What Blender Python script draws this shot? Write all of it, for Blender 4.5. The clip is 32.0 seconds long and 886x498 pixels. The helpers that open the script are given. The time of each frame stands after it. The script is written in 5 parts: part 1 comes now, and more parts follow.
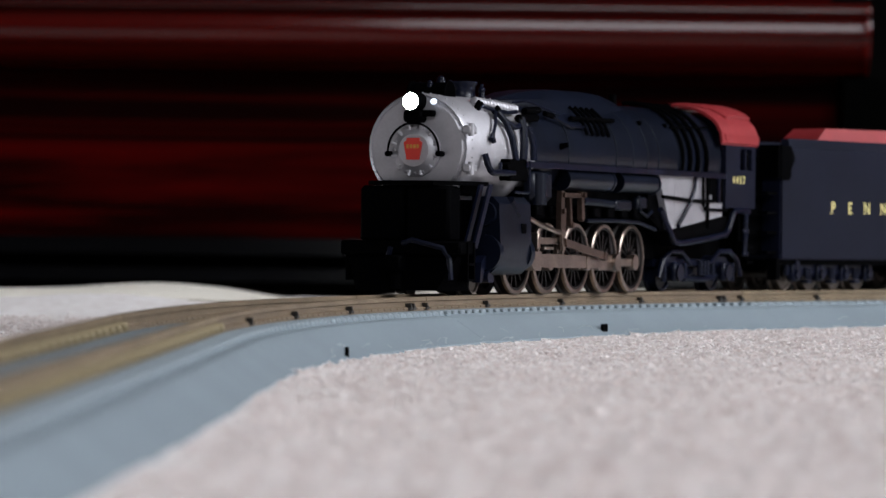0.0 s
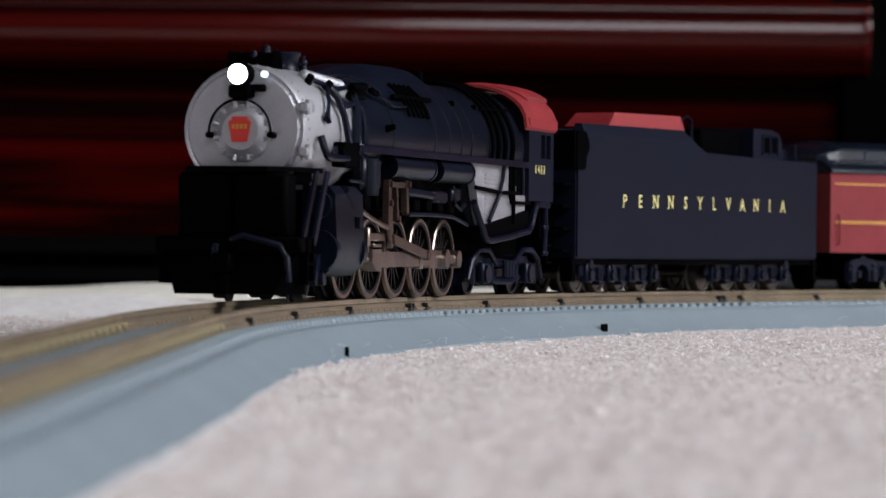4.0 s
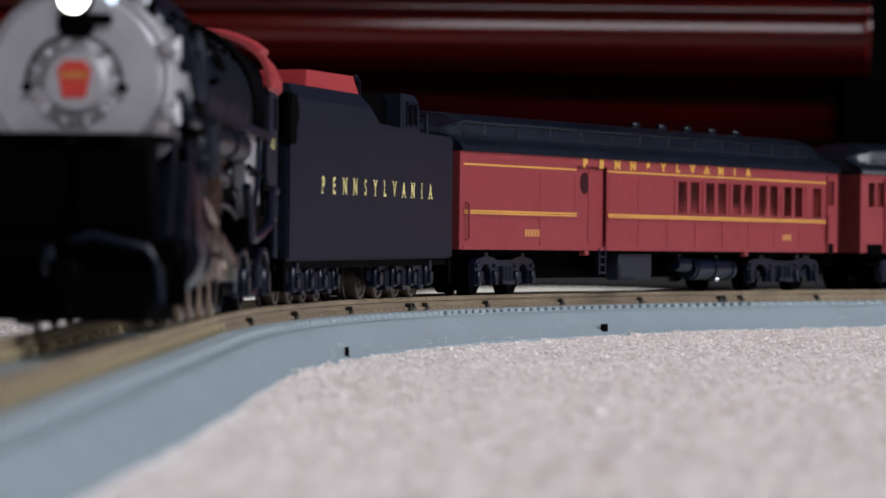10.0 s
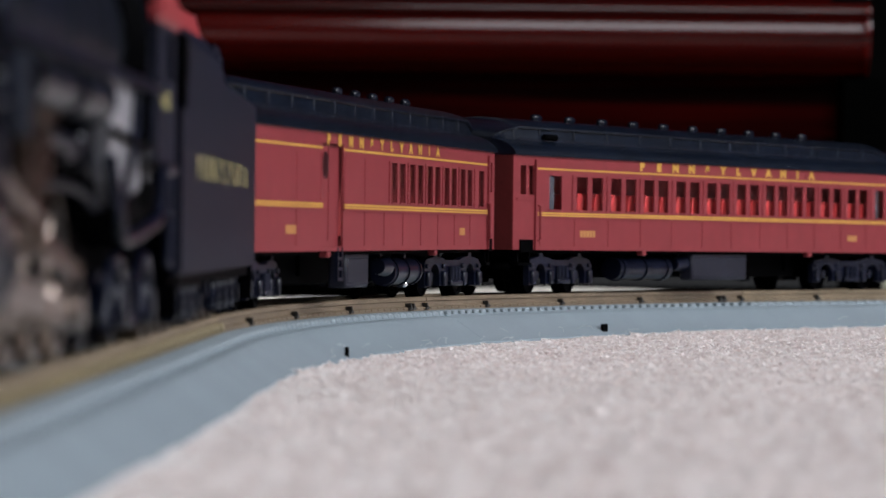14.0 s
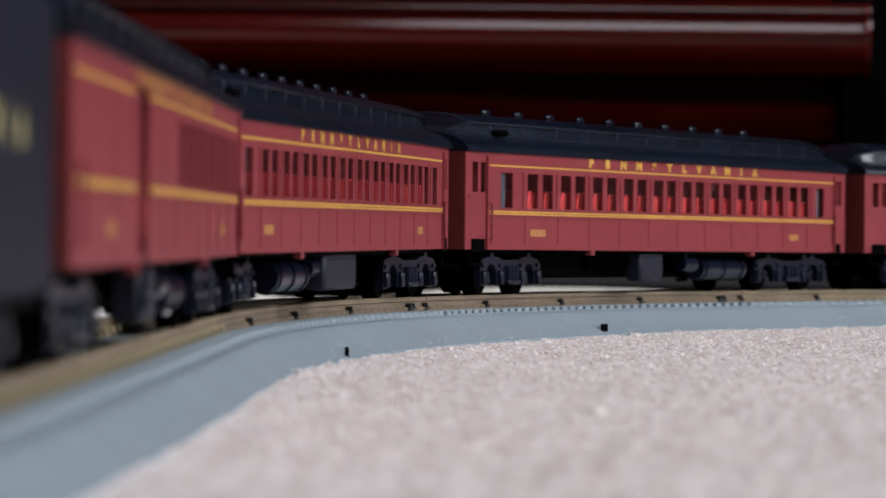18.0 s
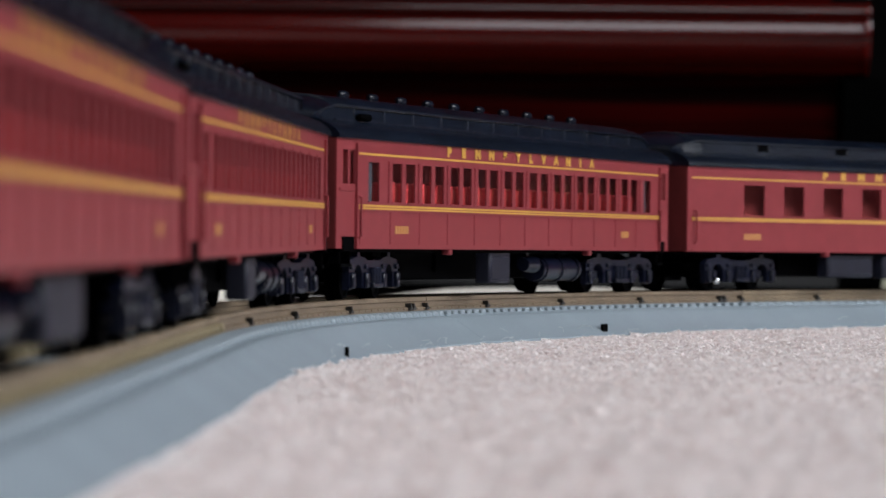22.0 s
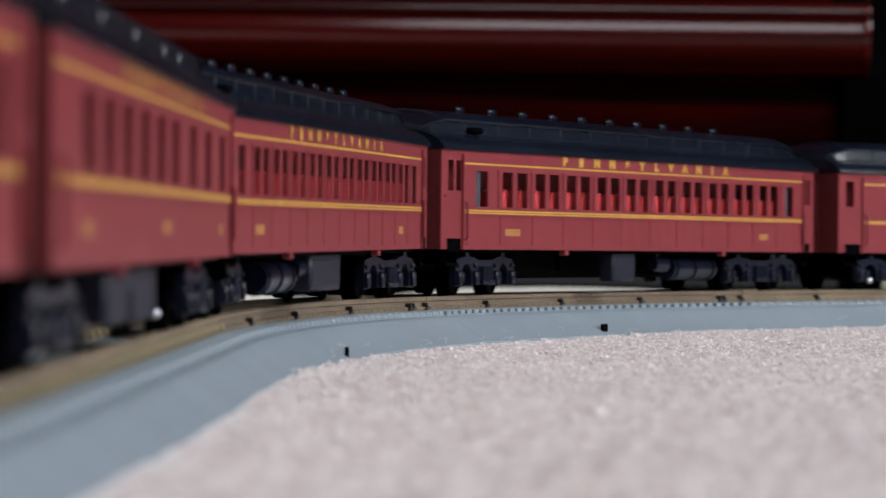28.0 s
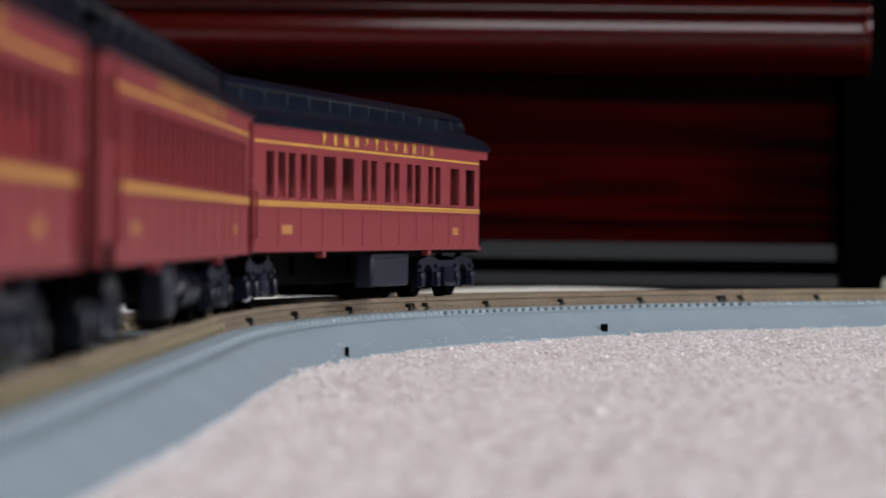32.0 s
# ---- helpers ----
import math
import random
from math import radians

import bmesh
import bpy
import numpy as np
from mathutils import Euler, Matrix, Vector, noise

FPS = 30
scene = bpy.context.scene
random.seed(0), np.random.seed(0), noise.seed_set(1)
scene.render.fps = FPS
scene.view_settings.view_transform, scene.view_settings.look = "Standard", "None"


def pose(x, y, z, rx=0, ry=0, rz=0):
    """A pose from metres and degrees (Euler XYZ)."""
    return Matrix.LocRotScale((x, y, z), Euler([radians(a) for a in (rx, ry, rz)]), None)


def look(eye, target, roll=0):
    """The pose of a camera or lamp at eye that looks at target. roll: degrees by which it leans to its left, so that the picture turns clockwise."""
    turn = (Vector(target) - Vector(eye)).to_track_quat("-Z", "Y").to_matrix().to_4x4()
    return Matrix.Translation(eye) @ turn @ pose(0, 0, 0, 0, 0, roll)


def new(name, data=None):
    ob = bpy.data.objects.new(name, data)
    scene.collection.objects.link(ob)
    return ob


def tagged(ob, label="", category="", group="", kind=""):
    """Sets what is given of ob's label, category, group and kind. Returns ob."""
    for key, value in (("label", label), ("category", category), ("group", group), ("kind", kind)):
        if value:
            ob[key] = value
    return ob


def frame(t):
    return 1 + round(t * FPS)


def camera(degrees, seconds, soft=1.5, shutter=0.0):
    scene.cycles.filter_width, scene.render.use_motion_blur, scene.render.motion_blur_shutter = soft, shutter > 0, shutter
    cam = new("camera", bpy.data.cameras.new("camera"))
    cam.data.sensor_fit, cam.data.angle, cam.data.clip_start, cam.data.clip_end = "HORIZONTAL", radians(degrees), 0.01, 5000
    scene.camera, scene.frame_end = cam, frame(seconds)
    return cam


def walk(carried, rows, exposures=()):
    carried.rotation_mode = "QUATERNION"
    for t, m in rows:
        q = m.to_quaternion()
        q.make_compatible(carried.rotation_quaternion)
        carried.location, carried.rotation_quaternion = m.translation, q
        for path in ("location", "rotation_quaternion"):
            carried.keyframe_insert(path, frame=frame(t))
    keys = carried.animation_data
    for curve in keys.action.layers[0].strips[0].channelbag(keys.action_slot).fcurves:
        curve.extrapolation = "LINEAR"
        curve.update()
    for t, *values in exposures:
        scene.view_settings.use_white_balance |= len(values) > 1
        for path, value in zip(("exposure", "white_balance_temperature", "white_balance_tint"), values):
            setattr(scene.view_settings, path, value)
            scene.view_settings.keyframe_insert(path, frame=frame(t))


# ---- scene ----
cam = camera(12.861, 32.0, soft=1.4, shutter=0.5)
EYE_H = 0.0131          # lens height over the cloth
RAIL_H = 6.1            # rail head over the cloth, mm
eye = Vector((0, 0, EYE_H))
aim = Vector((0, 1, EYE_H - 0.00095))
walk(cam, [(0.0, look(eye, aim, 0.613)), (32.0, look(eye, aim, 0.613))])
cam.data.dof.use_dof = True
cam.data.dof.focus_distance = 0.53
cam.data.dof.aperture_fstop = 82.0

# ---- world and light: a room lit by one large window ----
world = bpy.data.worlds.new("sky")
scene.world = world
world.use_nodes = True
wn = world.node_tree.nodes
sky = wn.new("ShaderNodeTexSky")
sky.sky_type = 'NISHITA'
sky.sun_disc = False
sky.sun_elevation = radians(38)
sky.sun_rotation = radians(150)
world.node_tree.links.new(sky.outputs[0], wn["Background"].inputs[0])
wn["Background"].inputs[1].default_value = 0.10
scene.view_settings.exposure = 0.0

# windows: x0, x1, z0, z1 in the south wall; y0, y1, z0, z1 in the east wall
WALL_Y, WALL_X = -2.4, 2.3
WIN_S = (-0.06, 0.98, 0.85, 1.95)
WIN_E = (-0.75, 1.05, 0.60, 2.00)


def window_lamp(name, place, target, wide, high, energy):
    lamp = bpy.data.lights.new(name, 'AREA')
    lamp.shape = 'RECTANGLE'
    lamp.size, lamp.size_y = wide, high
    lamp.energy = energy
    lamp.color = (0.93, 0.95, 1.0)
    new(name, lamp).matrix_world = look(place, target)


window_lamp("window_light", (WALL_X - 0.05, (WIN_E[0] + WIN_E[1]) / 2, (WIN_E[2] + WIN_E[3]) / 2), (0.0, (WIN_E[0] + WIN_E[1]) / 2, 0.7), WIN_E[1] - WIN_E[0], WIN_E[3] - WIN_E[2], 78.0)
window_lamp("window_light", ((WIN_S[0] + WIN_S[1]) / 2, WALL_Y + 0.05, (WIN_S[2] + WIN_S[3]) / 2), ((WIN_S[0] + WIN_S[1]) / 2, 0.6, 0.9), WIN_S[1] - WIN_S[0], WIN_S[3] - WIN_S[2], 22.0)

S = 0.001


# ---- materials ----
def mat(name, col, rough=0.5, metal=0.0, var=0.15, scale=300.0, fine=2500.0, bump=0.0, coat=0.0, spec=0.5, emit=None, strength=0.0):
    m = bpy.data.materials.new(name)
    m.use_nodes = True
    nt = m.node_tree
    b = nt.nodes["Principled BSDF"]
    b.inputs["Roughness"].default_value = rough
    b.inputs["Metallic"].default_value = metal
    b.inputs["Coat Weight"].default_value = coat
    root = math.sqrt(0.08 * spec)         # reflectance at normal incidence, as a refractive index
    b.inputs["IOR"].default_value = (1 + root) / (1 - root)
    if emit:
        b.inputs["Emission Color"].default_value = (*emit, 1)
        b.inputs["Emission Strength"].default_value = strength
    tc = nt.nodes.new("ShaderNodeTexCoord")
    n1 = nt.nodes.new("ShaderNodeTexNoise")
    n1.inputs["Scale"].default_value = scale
    n1.inputs["Detail"].default_value = 4
    n2 = nt.nodes.new("ShaderNodeTexNoise")
    n2.inputs["Scale"].default_value = fine
    n2.inputs["Detail"].default_value = 2
    nt.links.new(tc.outputs["Object"], n1.inputs["Vector"])
    nt.links.new(tc.outputs["Object"], n2.inputs["Vector"])
    mx = nt.nodes.new("ShaderNodeMath")
    mx.operation = 'MULTIPLY_ADD'
    nt.links.new(n2.outputs["Fac"], mx.inputs[0])
    mx.inputs[1].default_value = 0.5
    nt.links.new(n1.outputs["Fac"], mx.inputs[2])
    ramp = nt.nodes.new("ShaderNodeValToRGB")
    ramp.color_ramp.elements[0].position = 0.45
    ramp.color_ramp.elements[1].position = 1.05
    lo_c = [c * (1 - var) for c in col]
    hi_c = [min(1, c * (1 + var)) for c in col]
    ramp.color_ramp.elements[0].color = (*lo_c, 1)
    ramp.color_ramp.elements[1].color = (*hi_c, 1)
    nt.links.new(mx.outputs[0], ramp.inputs[0])
    nt.links.new(ramp.outputs[0], b.inputs["Base Color"])
    if bump:
        bp = nt.nodes.new("ShaderNodeBump")
        bp.inputs["Strength"].default_value = bump
        bp.inputs["Distance"].default_value = 0.0003
        nt.links.new(mx.outputs[0], bp.inputs["Height"])
        nt.links.new(bp.outputs[0], b.inputs["Normal"])
    return m


def glass_mat():
    m = bpy.data.materials.new("window_glass")
    m.use_nodes = True
    b = m.node_tree.nodes["Principled BSDF"]
    b.inputs["Base Color"].default_value = (0.92, 0.95, 0.95, 1)
    b.inputs["Transmission Weight"].default_value = 1.0
    b.inputs["Roughness"].default_value = 0.04
    b.inputs["IOR"].default_value = 1.09
    return m


def wood_mat(name, dark, red, stretch, rough, spec, coat):
    """Lacquered wood with long streaks along x."""
    m = bpy.data.materials.new(name)
    m.use_nodes = True
    nt = m.node_tree
    b = nt.nodes["Principled BSDF"]
    tc = nt.nodes.new("ShaderNodeTexCoord")
    mp = nt.nodes.new("ShaderNodeMapping")
    mp.inputs["Scale"].default_value = (stretch, 20, 64)
    nt.links.new(tc.outputs["Object"], mp.inputs["Vector"])
    n = nt.nodes.new("ShaderNodeTexNoise")
    n.inputs["Scale"].default_value = 1.6
    n.inputs["Detail"].default_value = 6
    n.inputs["Roughness"].default_value = 0.6
    n.inputs["Distortion"].default_value = 1.3
    nt.links.new(mp.outputs[0], n.inputs["Vector"])
    r = nt.nodes.new("ShaderNodeValToRGB")
    r.color_ramp.elements[0].position, r.color_ramp.elements[0].color = 0.44, (*dark, 1)
    r.color_ramp.elements[1].position, r.color_ramp.elements[1].color = 0.80, (*red, 1)
    nt.links.new(n.outputs["Fac"], r.inputs[0])
    nt.links.new(r.outputs[0], b.inputs["Base Color"])
    b.inputs["Roughness"].default_value = rough
    b.inputs["Specular IOR Level"].default_value = spec
    b.inputs["Coat Weight"].default_value = coat
    b.inputs["Coat Roughness"].default_value = 0.1
    return m


def cloth_mat():
    m = bpy.data.materials.new("woven_cloth")
    m.use_nodes = True
    nt = m.node_tree
    b = nt.nodes["Principled BSDF"]
    b.inputs["Roughness"].default_value = 0.95
    b.inputs["Specular IOR Level"].default_value = 0.1
    b.inputs["Sheen Weight"].default_value = 0.15
    tc = nt.nodes.new("ShaderNodeTexCoord")
    vo = nt.nodes.new("ShaderNodeTexVoronoi")
    vo.inputs["Scale"].default_value = 1.0
    mp = nt.nodes.new("ShaderNodeMapping")
    mp.inputs["Scale"].default_value = (620, 130, 620)
    nt.links.new(tc.outputs["Object"], mp.inputs["Vector"])
    nt.links.new(mp.outputs[0], vo.inputs["Vector"])
    n1 = nt.nodes.new("ShaderNodeTexNoise")
    n1.inputs["Scale"].default_value = 180
    n1.inputs["Detail"].default_value = 5
    nt.links.new(tc.outputs["Object"], n1.inputs["Vector"])
    n2 = nt.nodes.new("ShaderNodeTexNoise")
    n2.inputs["Scale"].default_value = 14
    nt.links.new(tc.outputs["Object"], n2.inputs["Vector"])
    a = nt.nodes.new("ShaderNodeMath")
    a.operation = 'MULTIPLY_ADD'
    nt.links.new(vo.outputs["Distance"], a.inputs[0])
    a.inputs[1].default_value = -0.35
    nt.links.new(n1.outputs["Fac"], a.inputs[2])
    a2 = nt.nodes.new("ShaderNodeMath")
    a2.operation = 'MULTIPLY_ADD'
    nt.links.new(n2.outputs["Fac"], a2.inputs[0])
    a2.inputs[1].default_value = 0.25
    nt.links.new(a.outputs[0], a2.inputs[2])
    r = nt.nodes.new("ShaderNodeValToRGB")
    r.color_ramp.elements[0].position, r.color_ramp.elements[0].color = 0.22, (0.74, 0.69, 0.675, 1)
    r.color_ramp.elements[1].position, r.color_ramp.elements[1].color = 0.62, (0.85, 0.815, 0.805, 1)
    nt.links.new(a2.outputs[0], r.inputs[0])
    nt.links.new(r.outputs[0], b.inputs["Base Color"])
    bp = nt.nodes.new("ShaderNodeBump")
    bp.inputs["Strength"].default_value = 0.3
    bp.inputs["Distance"].default_value = 0.0006
    nt.links.new(a.outputs[0], bp.inputs["Height"])
    nt.links.new(bp.outputs[0], b.inputs["Normal"])
    return m


def nap_mat():
    """Pale cotton pile that lets light through."""
    m = bpy.data.materials.new("cotton_pile")
    m.use_nodes = True
    nt = m.node_tree
    nt.nodes.remove(nt.nodes["Principled BSDF"])
    d = nt.nodes.new("ShaderNodeBsdfDiffuse")
    t = nt.nodes.new("ShaderNodeBsdfTranslucent")
    mix = nt.nodes.new("ShaderNodeMixShader")
    mix.inputs[0].default_value = 0.45
    g = nt.nodes.new("ShaderNodeNewGeometry")
    r = nt.nodes.new("ShaderNodeValToRGB")
    r.color_ramp.elements[0].color = (0.93, 0.885, 0.87, 1)
    r.color_ramp.elements[1].color = (0.99, 0.975, 0.97, 1)
    nt.links.new(g.outputs["Random Per Island"], r.inputs[0])
    tc = nt.nodes.new("ShaderNodeTexCoord")
    n = nt.nodes.new("ShaderNodeTexNoise")
    n.inputs["Scale"].default_value = 560
    n.inputs["Detail"].default_value = 3
    nt.links.new(tc.outputs["Object"], n.inputs["Vector"])
    c = nt.nodes.new("ShaderNodeValToRGB")
    c.color_ramp.elements[0].position, c.color_ramp.elements[0].color = 0.36, (0.87, 0.81, 0.79, 1)
    c.color_ramp.elements[1].position, c.color_ramp.elements[1].color = 0.60, (1.0, 0.99, 0.985, 1)
    nt.links.new(n.outputs["Fac"], c.inputs[0])
    mul = nt.nodes.new("ShaderNodeMix")
    mul.data_type, mul.blend_type = 'RGBA', 'MULTIPLY'
    mul.inputs[0].default_value = 1.0
    nt.links.new(r.outputs[0], mul.inputs[6])
    nt.links.new(c.outputs[0], mul.inputs[7])
    for s in (d, t):
        nt.links.new(mul.outputs[2], s.inputs[0])
    nt.links.new(d.outputs[0], mix.inputs[1])
    nt.links.new(t.outputs[0], mix.inputs[2])
    nt.links.new(mix.outputs[0], nt.nodes["Material Output"].inputs[0])
    return m


BLACK = mat("black_paint", (0.0006, 0.0006, 0.0009), 0.62, var=0.25, bump=0.05, spec=0.012)
DARK = mat("dark_underframe", (0.0032, 0.0045, 0.0128), 0.3, var=0.6, bump=0.15, spec=0.18)
BOXM = mat("grey_box_paint", (0.0095, 0.0102, 0.0195), 0.5, var=0.3, bump=0.06, spec=0.2)
# Grey-blue that stands in for a reflection on the small panes
PANE_SHINE = mat("pane_reflection", (0.045, 0.045, 0.055), 0.5, spec=0.1, var=0.15)
# Lighter than boiler and roof: light caught on bands and ribs, painted in
BANDM = mat("lit_band_grey", (0.0065, 0.0088, 0.014), 0.4, var=0.3, spec=0.25)
ENGINE = mat("weathered_boiler_black", (0.0026, 0.0041, 0.0102), 0.34, var=0.5, scale=120, bump=0.12, spec=0.21)
SILVER = mat("silver_paint", (0.43, 0.42, 0.45), 0.44, metal=0.62, var=0.10, bump=0.04)
REDOX = mat("red_oxide_roof", (0.26, 0.018, 0.022), 0.5, var=0.10)
TUSCAN = mat("tuscan_red_paint", (0.198, 0.0285, 0.034), 0.42, var=0.08, bump=0.03, spec=0.2)
TUSCAN_DARK = mat("dark_red_diaphragm", (0.11, 0.016, 0.016), 0.7, var=0.2, spec=0.2)
MAROON = mat("dark_maroon_glass", (0.022, 0.004, 0.006), 0.3, var=0.2, spec=0.2)
ROOF = mat("roof_black", (0.0030, 0.0056, 0.0125), 0.26, var=0.45, scale=150, bump=0.10, spec=0.62)
TENDER = mat("tender_black", (0.0040, 0.0051, 0.0138), 0.5, var=0.2, scale=90, bump=0.03, spec=0.12)
GOLD = mat("gold_lettering", (0.48, 0.255, 0.038), 0.45, var=0.1)
DIM_GOLD = mat("faint_gold_number", (0.40, 0.18, 0.05), 0.45, var=0.1)
PALE_GOLD = mat("pale_gold_lettering", (0.72, 0.62, 0.24), 0.45, var=0.1)
GEAR = mat("worn_brown_gear", (0.135, 0.092, 0.075), 0.32, metal=0.85, var=0.4, scale=260, bump=0.04)
DRIVER = mat("driver_dark_metal", (0.016, 0.013, 0.013), 0.4, metal=0.7, var=0.3, bump=0.05)
NICKEL = mat("rod_metal", (0.37, 0.30, 0.26), 0.28, metal=1.0, var=0.35, scale=260, bump=0.04)
POLISH = mat("polished_steel", (0.85, 0.86, 0.88), 0.12, metal=1.0, var=0.05)
TREAD = mat("wheel_tread", (0.13, 0.11, 0.095), 0.38, metal=0.85, var=0.2)
SEAT = mat("red_seat_plush", (0.36, 0.012, 0.014), 0.75, var=0.2)
INSIDE = mat("interior_red", (0.34, 0.040, 0.042), 0.8, var=0.15)
KEYSTONE = mat("keystone_red", (0.55, 0.03, 0.02), 0.45, var=0.1)
LAMP = mat("headlight_glow", (1, 1, 1), 0.3, emit=(0.86, 1.0, 0.86), strength=14.0)
LENS = mat("marker_lens", (0.7, 0.8, 1.0), 0.1, emit=(0.75, 0.85, 1.0), strength=1.6)
GREY = mat("grey_roadbed_plastic", (0.214, 0.260, 0.290), 0.55, var=0.07, scale=60, bump=0.03, spec=0.3)
TIE = mat("grey_tie_plastic", (0.212, 0.256, 0.284), 0.6, var=0.14, bump=0.05)
RAIL = mat("brown_rail_web", (0.17, 0.125, 0.082), 0.5, metal=0.15, var=0.25, scale=120)
OLIVE = mat("olive_tan_rail_web", (0.19, 0.142, 0.088), 0.5, metal=0.1, var=0.3, scale=150)
CHAIRM = mat("olive_rail_chair", (0.255, 0.205, 0.112), 0.6, var=0.25)
CLIP = mat("dark_rail_clip", (0.02, 0.018, 0.016), 0.6)
CLOTH = cloth_mat()
NAP = nap_mat()
# Cream tone that stands in for strong light on the far fold
PALE = mat("lit_fold_cream", (0.78, 0.74, 0.66), 0.95, var=0.10, scale=40, fine=900, bump=0.03, spec=0.1)
LINT = mat("white_lint", (0.85, 0.85, 0.85), 0.8)
GLASS = glass_mat()
CHERRY = wood_mat("cherry_lacquer", (0.0085, 0.0003, 0.0003), (0.094, 0.0011, 0.0009), 2.0, 0.3, 0.012, 0.0)
CHERRY_RAIL = wood_mat("cherry_rail_lacquer", (0.026, 0.0008, 0.0004), (0.105, 0.0026, 0.0014), 0.8, 0.10, 0.34, 0.0)
MOULD = wood_mat("base_moulding_lacquer", (0.002, 0.002, 0.0024), (0.004, 0.004, 0.0048), 0.8, 0.11, 0.055, 0.0)
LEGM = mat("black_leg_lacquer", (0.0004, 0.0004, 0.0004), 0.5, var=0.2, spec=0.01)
# The far wall's shadow is put into the colour: near-black
SHADED_WALL = mat("shaded_wall_black", (0.0012, 0.001, 0.001), 0.7, var=0.2, scale=5, fine=90, spec=0.02)
# Unseen walls and ceiling, toned down so that less light bounces back
PLASTER = mat("painted_plaster", (0.08, 0.072, 0.066), 0.9, var=0.05, scale=4, fine=80)
CEIL = mat("ceiling_paint", (0.34, 0.33, 0.32), 0.9, var=0.03, scale=3, fine=60)
# Unseen floor, kept dark for what the glossy ledge reflects
FLOORM = wood_mat("dark_floor_boards", (0.012, 0.005, 0.003), (0.03, 0.012, 0.007), 3.0, 0.45, 0.2, 0.0)
FRAMEP = mat("white_window_paint", (0.75, 0.75, 0.73), 0.5, var=0.04, scale=20)


# ---- mesh helpers, in millimetres; vehicles use u (back), w (towards the inside of the curve) and z ----
def box(bm, u0, u1, w0, w1, z0, z1, bev=0.0):
    r = bmesh.ops.create_cube(bm, size=1.0, matrix=Matrix.Translation(((u0 + u1) / 2, -(w0 + w1) / 2, (z0 + z1) / 2)) @ Matrix.Diagonal((abs(u1 - u0), abs(w1 - w0), abs(z1 - z0), 1)))
    if bev:
        es = list({e for v in r["verts"] for e in v.link_edges})
        bmesh.ops.bevel(bm, geom=es, offset=bev, segments=1, affect='EDGES')


def cyl(bm, a, b, r, r2=None, seg=14):
    a, b = Vector((a[0], -a[1], a[2])), Vector((b[0], -b[1], b[2]))
    d = b - a
    q = d.to_track_quat('Z', 'Y').to_matrix().to_4x4()
    bmesh.ops.create_cone(bm, cap_ends=True, segments=seg, radius1=r, radius2=r if r2 is None else r2, depth=d.length, matrix=Matrix.Translation((a + b) / 2) @ q)


def loft(bm, rings, caps=True, closed=True):
    """rings: lists of (u, w, z), equal counts."""
    vs = [[bm.verts.new((p[0], -p[1], p[2])) for p in r] for r in rings]
    n = len(rings[0])
    for a, b in zip(vs, vs[1:]):
        for i in range(n if closed else n - 1):
            j = (i + 1) % n
            bm.faces.new((a[i], a[j], b[j], b[i]))
    if caps and closed:
        bm.faces.new(vs[0][::-1])
        bm.faces.new(vs[-1])


def prism(bm, pts, w0, w1):
    """A side profile of (u, z) with a width."""
    loft(bm, [[(u, w0, z) for u, z in pts], [(u, w1, z) for u, z in pts]])


def prismx(bm, pts, u0, u1):
    """A cross-section of (w, z) along u."""
    loft(bm, [[(u0, w, z) for w, z in pts], [(u1, w, z) for w, z in pts]])


def tube(bm, pts, r, seg=6):
    rings = []
    P = [Vector(p) for p in pts]
    for i, p in enumerate(P):
        t = (P[min(i + 1, len(P) - 1)] - P[max(i - 1, 0)]).normalized()
        s = t.cross(Vector((0.13, 0.31, 0.94))).normalized()
        k = t.cross(s)
        rings.append([tuple(p + r * (math.cos(a) * s + math.sin(a) * k)) for a in [2 * math.pi * j / seg for j in range(seg)]])
    loft(bm, rings)


def lathe_w(bm, prof, c, seg=32):
    """A closed profile of (radius, w) turned about the w axis through c = (u, z)."""
    rings = []
    for j in range(seg):
        a = 2 * math.pi * j / seg
        rings.append([(c[0] + r * math.cos(a), w, c[1] + r * math.sin(a)) for r, w in prof])
    rings.append(rings[0])
    loft(bm, rings, caps=False)


def mesh_of(name, bm, material, angle=38):
    bmesh.ops.remove_doubles(bm, verts=bm.verts, dist=1e-5)
    bmesh.ops.recalc_face_normals(bm, faces=bm.faces)
    bmesh.ops.scale(bm, vec=(S, S, S), verts=bm.verts)
    me = bpy.data.meshes.new(name)
    bm.to_mesh(me)
    bm.free()
    me.materials.append(material)
    me.polygons.foreach_set("use_smooth", [True] * len(me.polygons))
    me.set_sharp_from_angle(angle=radians(angle))
    return me


def part(name, bm, material, parent, label="", at=None, angle=38):
    return piece(name, mesh_of(name, bm, material, angle), parent, at, label)


def piece(name, me, parent, at=None, label=""):
    ob = new(name, me)
    ob.parent = parent
    if at is not None:
        ob.matrix_basis = at
    if label:
        tagged(ob, label=label)
    return ob


def thing(name, label, category, group="", kind=""):
    ob = new(name)
    ob.empty_display_size = 0.01
    return tagged(ob, label=label, category=category, group=group, kind=kind)


def solid(name, bm, material, label, category, kind=""):
    return tagged(new(name, mesh_of(name, bm, material)), label=label, category=category, kind=kind)


GLYPHS = {}


